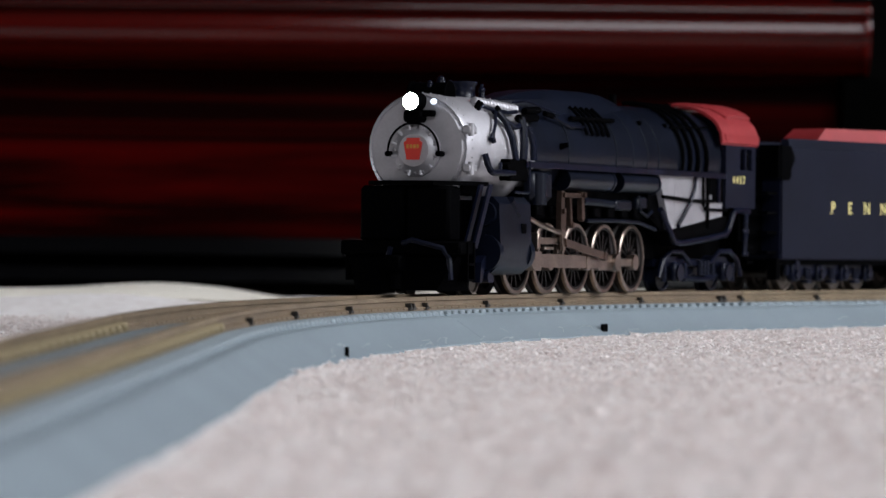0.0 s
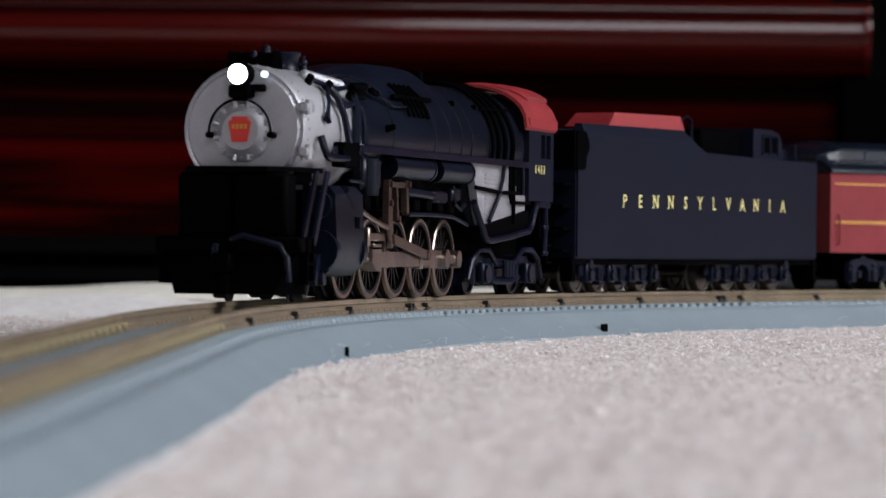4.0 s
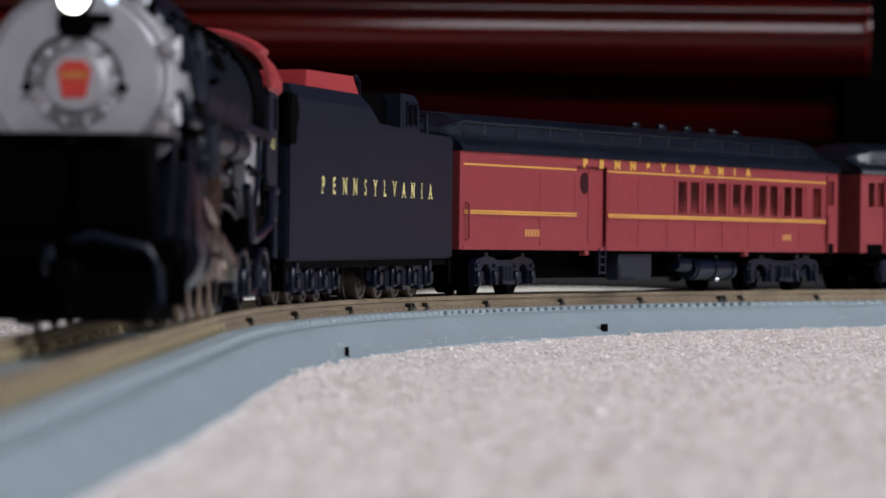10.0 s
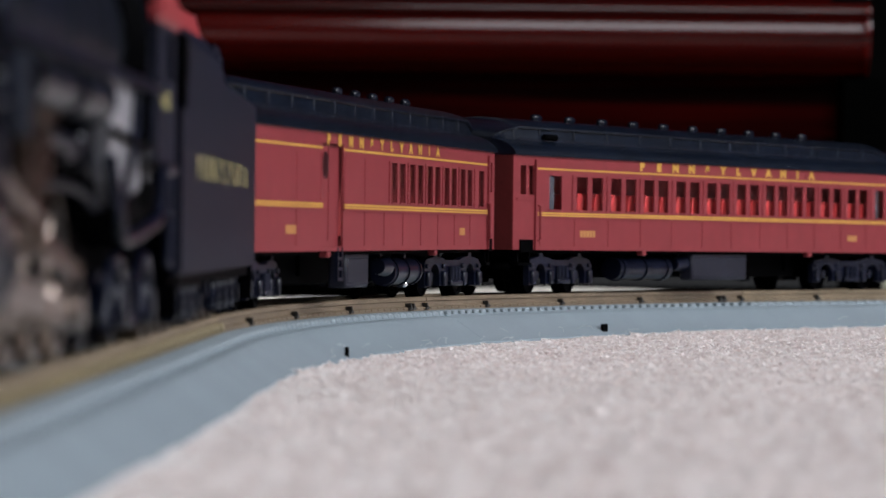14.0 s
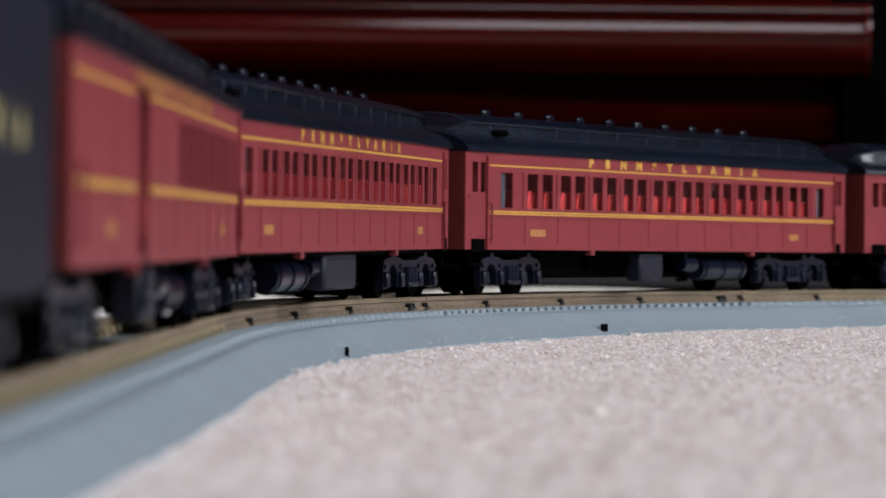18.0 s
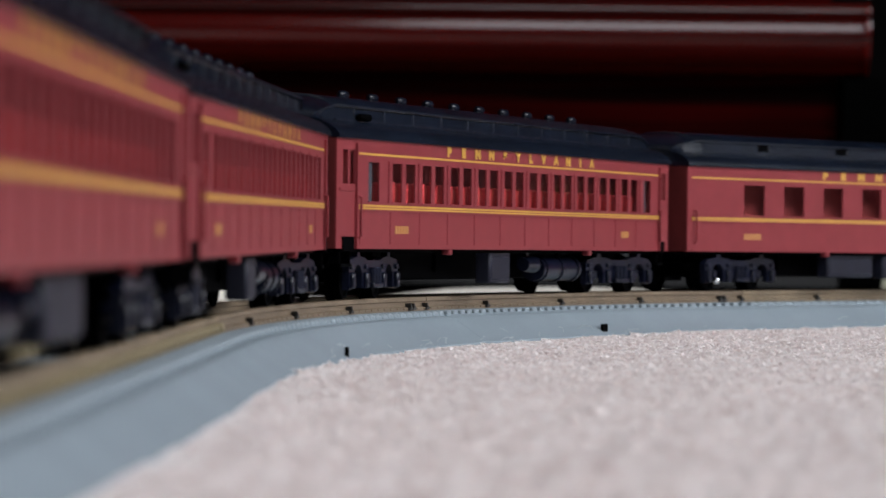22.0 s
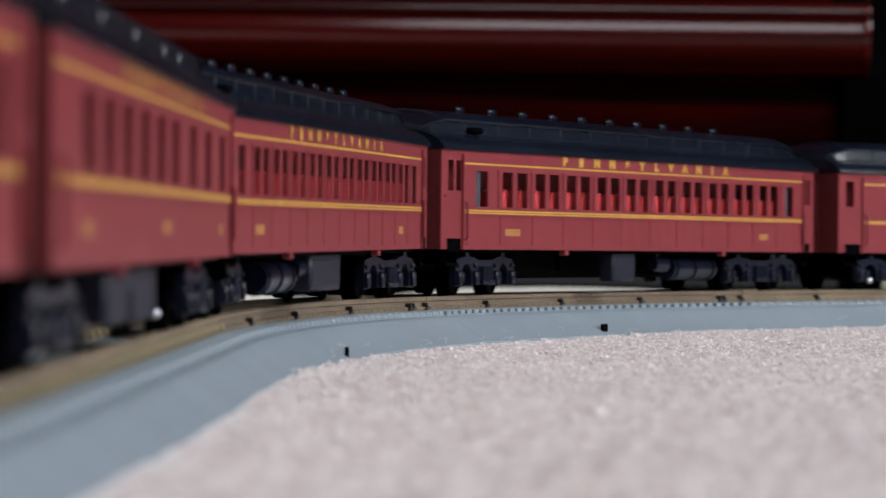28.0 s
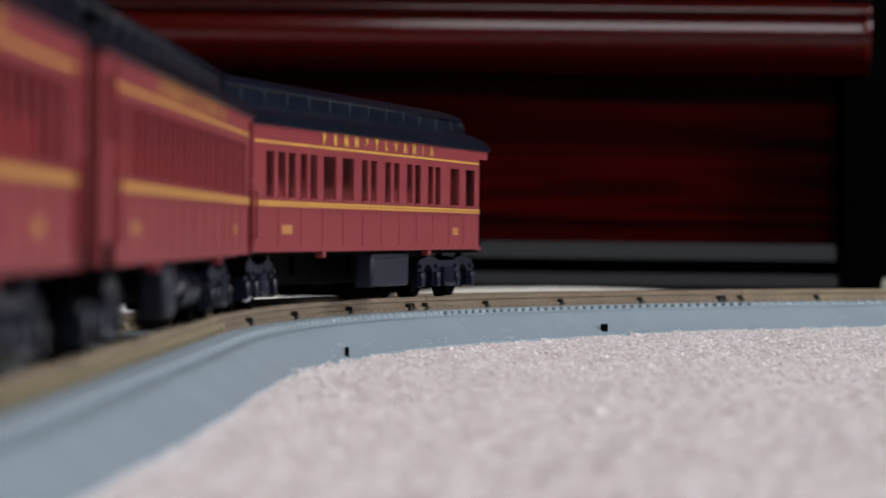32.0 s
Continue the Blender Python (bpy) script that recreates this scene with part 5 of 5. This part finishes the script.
    for a, b, r in (((-40.2, 8.0, 25.3), (-31.4, 7.0, 25.7), 0.6), ((-33.8, 6.2, 26.6), (-29.0, 6.4, 26.9), 0.52), ((-27.2, 6.7, 26.5), (-24.4, 6.7, 26.2), 0.42), ((-48.6, 5.0, 26.2), (-48.0, 5.5, 27.5), 0.46), ((-45.3, 6.3, 26.0), (-44.6, 6.9, 26.7), 0.48), ((-46.0, 8.3, 18.3), (-46.0, 9.2, 18.3), 0.55)):
        bm = bmesh.new()
        cyl(bm, a, b, r, seg=14)
        part("pipe_fitting", bm, BLACK, c)
    # firebox side
    bm = bmesh.new()
    prism(bm, [(14.6, 18.7), (43.6, 18.7), (43.6, 12.2), (20.2, 9.8)], 7.4, 8.5)
    fb = part("firebox_sheet", bm, SILVER, c, "silver firebox side sheet")
    bm = bmesh.new()
    for i in range(11):
        z = 11.3 + 0.55 * i
        box(bm, 21.5, 34.0, 8.45, 8.62, z, z + 0.18)
    part("firebox_ribs", bm, SILVER, fb)
    bm = bmesh.new()
    prism(bm, [(17.5, 9.6), (45, 12.2), (45, 9.4), (22.0, 7.2)], 6.0, 8.8)
    part("ash_pan", bm, BLACK, c)
    # Added black plate that darkens the sheet's upper rear corner
    bm = bmesh.new()
    box(bm, 38.6, 43.4, 8.55, 8.75, 14.4, 18.6)
    box(bm, 37.4, 38.6, 8.55, 8.7, 15.6, 18.6)
    part("firebox_dark_plate", bm, BLACK, c)
    for pts, r, m in (([(15.5, 8.9, 15.0), (28, 9.0, 14.5), (38, 9.0, 14.6)], 0.3, BLACK), ([(30.0, 9.0, 18.6), (29.4, 9.0, 16.4), (27.5, 9.0, 14.0), (22.2, 9.0, 10.4)], 0.32, DARK),
                      ([(33.4, 9.0, 18.6), (33.4, 9.0, 14.0), (34.2, 9.0, 13.2), (44.5, 9.0, 13.2)], 0.26, BLACK), ([(35.6, 8.9, 18.6), (35.8, 8.9, 10.2)], 0.3, BLACK), ([(40.6, 8.95, 18.6), (40.6, 8.95, 14.4)], 0.3, DARK),
                      ([(14.8, 8.8, 13.0), (17.5, 8.9, 10.6), (20.6, 9.0, 7.9), (23.5, 9.0, 7.7), (34.0, 9.1, 8.4), (43.6, 9.1, 9.2), (45.2, 9.1, 10.2), (47.2, 9.1, 12.6), (48.6, 9.1, 13.2), (54.6, 9.1, 13.1)], 0.5, DARK),
                      ([(53.6, 9.0, 13.2), (53.4, 9.0, 9.0), (53.0, 9.0, 5.8)], 0.42, DARK), ([(50.6, 8.8, 13.0), (50.8, 8.8, 8.2)], 0.26, BLACK)):
        bm = bmesh.new()
        tube(bm, pts, r, 8)
        part("injector_pipe", bm, m, c)
    for z in (9.8, 6.0):
        bm = bmesh.new()
        box(bm, 52.2, 54.6, 8.7, 9.3, z - 0.3, z + 0.4, 0.15)
        part("pipe_bracket", bm, DARK, c)
    # firebox lower body and frame
    bm = bmesh.new()
    prism(bm, [(13, 19), (44, 19), (44, 12), (20, 9), (13, 12)], -7.4, 7.4)
    box(bm, -52, 16, -3.2, 3.2, 4.0, 13.5)
    box(bm, 14, 52, -5.0, 5.0, 5.2, 9.5)
    box(bm, -36, 16, -6.5, 6.5, 11.2, 15.6)
    part("frame", bm, BLACK, c)
    # cab
    bm = bmesh.new()
    for sgn in (1, -1):
        wo, wi = sgn * 9.05, sgn * 8.5
        for a, b, z0, z1 in ((42.8, 49.6, 13.6, 24.4), (55.2, 57.0, 13.6, 24.4), (49.6, 55.2, 13.6, 19.9), (49.6, 55.2, 23.4, 24.4)):
            box(bm, a, b, wi, wo, z0, z1)
        box(bm, 52.1, 52.6, wi, wo, 19.9, 23.4)
    wall = [(8.45 * math.cos(radians(a)), 23.6 + 5.8 * max(0.0, math.sin(radians(a))) ** 0.8) for a in range(0, 181, 12)]
    prismx(bm, [(8.45, 14.5)] + wall + [(-8.45, 14.5)], 42.8, 43.3)
    box(bm, 43.3, 57, -8.5, 8.5, 14.5, 15.0)
    cab = part("cab", bm, TENDER, c, "black cab with side windows", at=pose(0.9 * S, 0, 0))
    bm = bmesh.new()
    arc = [(9.4 * math.cos(radians(a)), 24.2 + 6.2 * math.sin(radians(a)) ** 0.8) for a in range(0, 181, 12)]
    inner = [(w * 0.96, z - 0.4) for w, z in arc[::-1]]
    loft(bm, [[(u, w, z) for w, z in arc + inner] for u in (40.2, 41.0, 57.6)])
    part("cab_roof", bm, REDOX, cab, "red oxide arched cab roof")
    bm = bmesh.new()
    loft(bm, [[(u, 5.0 * math.cos(radians(a)), 29.6 + h * math.sin(radians(a))) for a in range(0, 181, 20)] for u, h in ((46, 0.8), (46.6, 1.3), (55.5, 1.3), (56, 0.8))])
    part("roof_hatch", bm, REDOX, cab)
    bm = bmesh.new()
    lid = [(9.4 * math.cos(radians(a)), 24.2 + 6.2 * math.sin(radians(a)) ** 0.8) for a in range(36, 73, 6)]
    loft(bm, [[(u, w * 1.0 + 0.05, z - 0.2) for w, z in lid] + [(u, w * 1.02 + k * 0.25, z + k * 0.55) for w, z in lid[::-1]] for u, k in ((46.2, 0.3), (46.8, 1.0), (56.6, 1.0), (57.2, 0.5))])
    part("side_hatch", bm, REDOX, cab)
    bm = bmesh.new()
    prism(bm, [(42.0, 24.3), (57.5, 24.3), (57.7, 25.6), (41.4, 25.6)], 8.7, 9.45)
    part("cab_gutter", bm, REDOX, cab)
    lettering("cab_number", "6453", c, PALE_GOLD, 47.5, 52.3, 17.6, 18.9, 9.09, 1.0, 0.0, 0.04)
    bm = bmesh.new()
    for z in (4.5, 7.0):
        box(bm, 54.5, 57.5, 7.2, 9.0, z, z + 0.4)
    box(bm, 54.5, 54.8, 7.2, 9.0, 4.5, 14.5)
    part("cab_steps", bm, BLACK, c)
    # cylinders
    for sgn in (1, -1):
        bm = bmesh.new()
        prof = [(5.0, 14.0), (8.2, 14.0), (9.2, 13.0), (9.3, 10.5), (9.4, 8.8), (9.5, 6.2), (9.1, 4.2), (7.9, 3.0), (6.3, 2.8), (5.0, 3.6)]
        prismx(bm, [(sgn * w, z) for w, z in prof], -49.5, -38.2)
        cy = part("cylinder_block", bm, ENGINE, c, "black cylinder block")
        bm = bmesh.new()
        for u in (-49.5, -38.2):
            cyl(bm, (u - 0.7, sgn * 7.2, 6.0), (u + 0.7, sgn * 7.2, 6.0), 2.6, seg=20)
            cyl(bm, (u - 0.7, sgn * 7.2, 11.6), (u + 0.7, sgn * 7.2, 11.6), 1.7, seg=16)
        part("cylinder_cover", bm, ENGINE, cy)
        if sgn > 0:
            bm = bmesh.new()
            box(bm, -41.8, -40.2, 9.2, 9.5, 8.8, 10.2)
            part("inspection_plate", bm, BLACK, cy)
    # crosshead guides and valve gear hanger
    bm = bmesh.new()
    box(bm, -34.2, -25.0, 7.4, 8.7, 7.3, 8.3, 0.12)
    box(bm, -34.4, -33.4, 7.2, 8.9, 6.6, 9.0, 0.15)
    box(bm, -25.4, -24.6, 7.4, 9.0, 6.4, 8.6, 0.1)
    for u in (-33.2, -26.0):
        box(bm, u - 0.25, u + 0.25, 7.8, 8.5, 5.9, 7.4)
    part("crosshead_guide", bm, NICKEL, c, "worn metal crosshead guide")
    bm = bmesh.new()
    box(bm, -31.4, -28.0, 7.8, 8.7, 6.5, 6.95, 0.1)
    part("guide_bar", bm, NICKEL, c)
    bm = bmesh.new()
    box(bm, -25.0, -17.0, 8.0, 8.7, 14.2, 14.95, 0.12)
    prism(bm, [(-25.4, 15.2), (-24.4, 15.2), (-24.2, 12.8), (-23.6, 12.6), (-23.8, 8.0), (-25.6, 8.0), (-25.6, 12.7)], 8.0, 8.8)
    prism(bm, [(-22.9, 14.2), (-22.1, 14.2), (-21.6, 10.6), (-21.2, 10.2), (-21.6, 9.8), (-22.2, 10.0), (-22.6, 13.0)], 8.3, 9.0)
    prism(bm, [(-17.7, 15.2), (-16.6, 15.2), (-16.6, 13.4), (-16.3, 11.4), (-16.8, 10.7), (-17.4, 11.2), (-17.6, 13.4)], 8.0, 8.8)
    for u, z in ((-24.9, 12.2), (-21.6, 10.2), (-17.0, 14.7), (-24.8, 14.6)):
        cyl(bm, (u, 8.6, z), (u, 9.2, z), 0.42, seg=10)
    part("link_bracket", bm, GEAR, c, "worn metal valve gear bracket")
    bm = bmesh.new()
    tube(bm, [(-38.0, 9.0, 11.0), (-34.4, 9.0, 10.2), (-28.8, 9.0, 9.3), (-26.0, 9.0, 9.0)], 0.34, 8)
    prism(bm, [(-26.6, 9.6), (-25.2, 9.4), (-25.0, 6.6), (-25.8, 6.4), (-26.4, 8.0)], 8.9, 9.3)
    part("valve_link", bm, NICKEL, c)
    bm = bmesh.new()
    prism(bm, [(-25.6, 8.2), (-25.2, 7.0), (-10.2, 5.1), (-9.8, 6.1)], 9.1, 9.6)
    cyl(bm, (-9.9, 8.9, 5.6), (-9.9, 9.8, 5.6), 0.7, seg=12)
    part("eccentric_rod", bm, GEAR, c)
    for u in np.arange(-32, 12, 5.6):
        bm = bmesh.new()
        box(bm, u, u + 2.6, 6.6, 7.6, 11.4, 13.0, 0.2)
        part("spring_hanger", bm, BLACK, c)
    for pts, r in (([(-15.4, 8.0, 13.8), (-9.0, 8.0, 13.7), (-3.2, 8.0, 13.5)], 0.55), ([(-12.5, 7.5, 10.9), (0, 7.5, 11.0), (9, 7.5, 10.8), (15.5, 7.7, 9.8)], 0.3), ([(8.0, 7.8, 15.0), (8.4, 7.9, 12.6), (11.5, 7.9, 11.8), (13.5, 7.9, 12.6)], 0.28)):
        bm = bmesh.new()
        tube(bm, pts, r, 8)
        part("side_pipe", bm, ENGINE, c)
    for a, b, z0, z1 in ((-1.6, 5.2, 12.6, 14.2), (7.6, 11.6, 12.9, 14.8)):
        bm = bmesh.new()
        box(bm, a, b, 6.6, 7.9, z0, z1, 0.3)
        part("lubricator", bm, ENGINE, c)
    bm = bmesh.new()
    box(bm, -36.5, -29.0, 7.0, 8.9, 13.6, 18.0, 0.6)
    cyl(bm, (-34.5, 8.8, 13.0), (-34.5, 8.8, 17.6), 1.3, seg=14)
    part("air_pump", bm, ENGINE, c)
    # pilot and front deck
    bm = bmesh.new()
    deck = [(-62.0, -3.4), (-62.0, 4.6), (-58.5, 7.4), (-49.5, 7.6), (-49.5, -7.2), (-58.5, -7.0)]
    loft(bm, [[(u, w, 15.4) for u, w in deck], [(u, w, 16.0) for u, w in deck]])
    part("front_deck", bm, BLACK, c, "black front deck")
    for sgn in (-1, 1):
        bm = bmesh.new()
        box(bm, -61.6, -57.4, sgn * 0.15, sgn * 6.9, 7.4, 15.3, 0.5)
        part("pump_shield", bm, BLACK, c, "black air pump shield")
    bm = bmesh.new()
    box(bm, -63.0, -57.5, -9.2, 9.2, 5.6, 7.6, 0.3)
    part("buffer_beam", bm, BLACK, c)
    bm = bmesh.new()
    loft(bm, [[(-62.0, w, 5.6) for w in (-8.4, 8.4)] + [(-57.5, w, 5.6) for w in (8.4, -8.4)], [(-64.0, w, 0.7) for w in (-6.2, 6.2)] + [(-58.0, w, 0.7) for w in (8.4, -8.4)]])
    part("pilot", bm, BLACK, c, "black footplate pilot")
    bm = bmesh.new()
    box(bm, -65.5, -62.0, -1.2, 1.2, 3.2, 5.6, 0.3)
    cyl(bm, (-64.0, 0, 0.9), (-64.0, 0, 3.2), 0.8, seg=10)
    part("front_coupler", bm, BLACK, c)
    bm = bmesh.new()
    tube(bm, [(-63.2, 0.6, 7.2), (-63.6, 2.2, 7.7), (-63.0, 6.6, 6.6), (-62.6, 7.4, 5.2), (-62.4, 7.6, 2.2)], 0.42)
    part("uncoupling_lever", bm, DARK, c)
    bm = bmesh.new()
    tube(bm, [(-63.0, -1.4, 6.6), (-63.5, -1.4, 5.6), (-63.5, -1.5, 4.4)], 0.45)
    part("air_hose", bm, DARK, c)
    for w0 in (7.6, 9.0):
        bm = bmesh.new()
        loft(bm, [[(-58.5, w0, 6.6), (-57.3, w0, 6.6), (-52.0, w0, 15.6), (-53.2, w0, 15.6)], [(-58.5, w0 + 0.35, 6.6), (-57.3, w0 + 0.35, 6.6), (-52.0, w0 + 0.35, 15.6), (-53.2, w0 + 0.35, 15.6)]])
        part("front_brace", bm, DARK, c, "sloping front brace")
    for sgn in (-1, 1):
        bm = bmesh.new()
        for z in (2.0, 4.2):
            box(bm, -60.6, -58.2, sgn * 7.6, sgn * 9.4, z, z + 0.35)
        box(bm, -60.7, -60.3, sgn * 7.6, sgn * 9.4, 2.0, 7.4)
        box(bm, -58.5, -58.1, sgn * 7.6, sgn * 9.4, 2.0, 7.4)
        part("pilot_step", bm, BLACK, c)
    bm = bmesh.new()
    box(bm, -55.5, -48.5, -6, 6, 14.0, 16.2, 0.4)
    part("smokebox_saddle", bm, BLACK, c)
    centre = lambda t: phase(t) - 242.0
    MOVERS.append((c, lambda t: ride_engine(centre(t)), 0.25))
    # lead and trailing trucks
    bm = bmesh.new()
    for sgn in (-1, 1):
        prism(bm, [(-3.2, 1.8), (-2.6, 4.6), (-1.0, 5.6), (1.0, 5.6), (2.6, 4.6), (3.2, 1.8), (2.0, 1.8), (1.2, 3.6), (-1.2, 3.6), (-2.0, 1.8)], sgn * 6.4, sgn * 7.6)
        cyl(bm, (0, sgn * 6.2, 2.6), (0, sgn * 8.0, 2.6), 0.9, seg=10)
    lead = part("lead_truck", bm, DARK, c, at=pose(-50.5 * S, 0, 0))
    SPINNERS.append((piece("wheelset", PONY_WHEEL, lead, pose(0, 0, 0.0026)), (0, 0.0026), 2.6))
    bm = bmesh.new()
    for sgn in (-1, 1):
        tube(bm, [(-15.5, sgn * 7.6, 2.2), (-14.2, sgn * 7.8, 4.8), (-11.5, sgn * 7.9, 6.4), (-7.5, sgn * 7.9, 6.4), (-4, sgn * 7.8, 4.6), (0, sgn * 7.7, 4.2), (4, sgn * 7.8, 4.6), (7.5, sgn * 7.9, 6.5), (11.5, sgn * 7.9, 6.5), (14.5, sgn * 7.8, 5.2), (16.4, sgn * 7.6, 2.6)], 0.42, 8)
        tube(bm, [(-6.8, sgn * 7.4, 2.6), (-3, sgn * 7.6, 2.0), (3, sgn * 7.6, 2.0), (6.8, sgn * 7.4, 2.6)], 0.5, 6)
        prism(bm, [(-14, 3.0), (-12, 5.6), (-7, 5.6), (-4.6, 3.8), (4.6, 3.8), (7, 5.6), (12, 5.6), (15, 3.4), (12.5, 1.9), (6.5, 1.9), (4, 2.6), (-4, 2.6), (-6.5, 1.9), (-12.5, 1.9)], sgn * 6.4, sgn * 7.0)
        for k in (-13.2, -5.4, 5.4, 13.2):
            cyl(bm, (k, sgn * 7.5, 1.6), (k, sgn * 7.5, 4.6), 0.5, seg=8)
        for x in (-9.5, 9.5):
            cyl(bm, (x, sgn * 6.6, 3.0), (x, sgn * 8.8, 3.0), 1.3, seg=12)
            box(bm, x - 1.6, x + 1.6, sgn * 7.4, sgn * 8.5, 1.7, 4.7, 0.3)
        for k in (-1, 0, 1):
            cyl(bm, (k * 1.3, sgn * 8.4, 2.6), (k * 1.3, sgn * 8.4, 5.0), 0.5, seg=8)
    box(bm, -14, 14, -6, 6, 4.0, 5.2)
    trail = part("trailing_truck", bm, DARK, c, at=pose(36.0 * S, 0, 0))
    for x in (-9.5, 9.5):
        SPINNERS.append((piece("wheelset", TRAIL_WHEEL, trail, pose(x * S, 0, 0.0029)), (x, 0.0029), 2.9))
    steered(lead, -50.5, centre, 52.0)
    steered(trail, 36.0, centre, 52.0)
    # drivers and rods; the near side leads the far side by a quarter turn
    me = driver_mesh()
    ty = tyre_mesh()

    def turn(t):
        return (phase(t) - phase(0)) / AXLE_Z
    for sgn, lag in ((1, 0.0), (-1, math.pi / 2)):
        flip = Matrix.Identity(4) if sgn > 0 else Matrix.Rotation(math.pi, 4, 'Z')
        for u in DRIVERS:
            w = piece("driving_wheel", me, c)
            piece("tyre", ty, w, None, "bright worn tyre")
            for i in range(14):
                piece("spoke", SPOKE_ME, w, Matrix.Rotation(2 * math.pi * i / 14, 4, 'Y'))

            def rows(t, u=u, sgn=sgn, lag=lag, flip=flip):
                m = Matrix.Rotation(PIN0 + lag + turn(t), 4, 'Y')
                m.translation = Vector((u, 0, AXLE_Z)) * S
                return m @ flip
            MOVERS.append((w, rows, 0.1))
        bm = bmesh.new()
        wa, wb = sgn * 6.5, sgn * 7.3
        box(bm, DRIVERS[0], DRIVERS[-1], wa, wb, -0.62, 0.62, 0.12)
        for u in DRIVERS:
            cyl(bm, (u, sgn * 6.3, 0), (u, sgn * 7.6, 0), 1.2, seg=14)
        rod = part("coupling_rod", bm, NICKEL, c, "worn metal coupling rod")

        def rod_rows(t, lag=lag):
            a = PIN0 + lag + turn(t)
            return pose(CRANK * math.sin(a) * S, 0, (AXLE_Z + CRANK * math.cos(a)) * S)
        MOVERS.append((rod, rod_rows, 0.1))
        L = 31.0
        bm = bmesh.new()
        prism(bm, [(0.5, -1.1), (0.5, 1.1), (-6.2, 1.2), (-6.5, 0.9), (-L + 4, 1.0), (-L, 0.8), (-L, -0.8), (-L + 4, -1.0), (-6.5, -0.9), (-6.2, -1.2)], sgn * 7.7, sgn * 8.5)
        box(bm, -11.2, -10.0, sgn * 7.6, sgn * 8.7, -1.25, 1.25, 0.12)
        cyl(bm, (0, sgn * 7.4, 0), (0, sgn * 9.2, 0), 1.3, seg=16)
        main = part("main_rod", bm, NICKEL, c, "worn metal main rod")

        def pin(t, lag=lag):
            a = PIN0 + lag + turn(t)
            return DRIVERS[3] + CRANK * math.sin(a), AXLE_Z + CRANK * math.cos(a)

        def main_rows(t, pin=pin, L=L):
            x, z = pin(t)
            return pose(x * S, 0, z * S, 0, math.degrees(math.asin((4.95 - z) / L)), 0)
        MOVERS.append((main, main_rows, 0.1))
        bm = bmesh.new()
        prism(bm, [(-2.2, 1.3), (2.0, 1.3), (1.6, 0.6), (2.4, -0.4), (1.6, -1.5), (-0.8, -1.4), (-2.4, -0.3)], sgn * 7.1, sgn * 8.8)
        cyl(bm, (-1, sgn * 7.9, 0), (-8.0, sgn * 7.9, 0), 0.45, seg=10)
        cross = part("crosshead", bm, NICKEL, c)

        def cross_rows(t, pin=pin, L=L):
            x, z = pin(t)
            return pose((x - math.sqrt(L * L - (z - 4.95) ** 2)) * S, 0, 4.95 * S)
        MOVERS.append((cross, cross_rows, 0.1))


locomotive()
tender()
car("combine", "tuscan red baggage coach with a round-windowed door", 0, 0.0)
car("coach", "tuscan red coach with black roof and red seats", 1, 0.47)
car("coach", "tuscan red coach with black roof and red seats", 2, 0.5)
car("coach", "tuscan red coach with black roof and red seats", 3, -0.15)
car("diner", "tuscan red dining car with wide windows", 4, -0.39)
car("coach", "tuscan red coach with black roof and red seats", 5, -0.39)
car("coach", "tuscan red coach with black roof and red seats", 6, -1.39)
car("obs", "tuscan red observation car ending the train", 7, -0.08)


def motions():
    for ob, place, r in SPINNERS:
        walk(ob, [(i * 0.05, pose(place[0] * S, 0, place[1]) @ Matrix.Rotation((phase(i * 0.05) - phase(0)) / r, 4, 'Y')) for i in range(641)])
    for ob, rows, step in MOVERS:
        n = int(round(32.0 / step))
        walk(ob, [(i * step, rows(i * step)) for i in range(n + 1)])


motions()
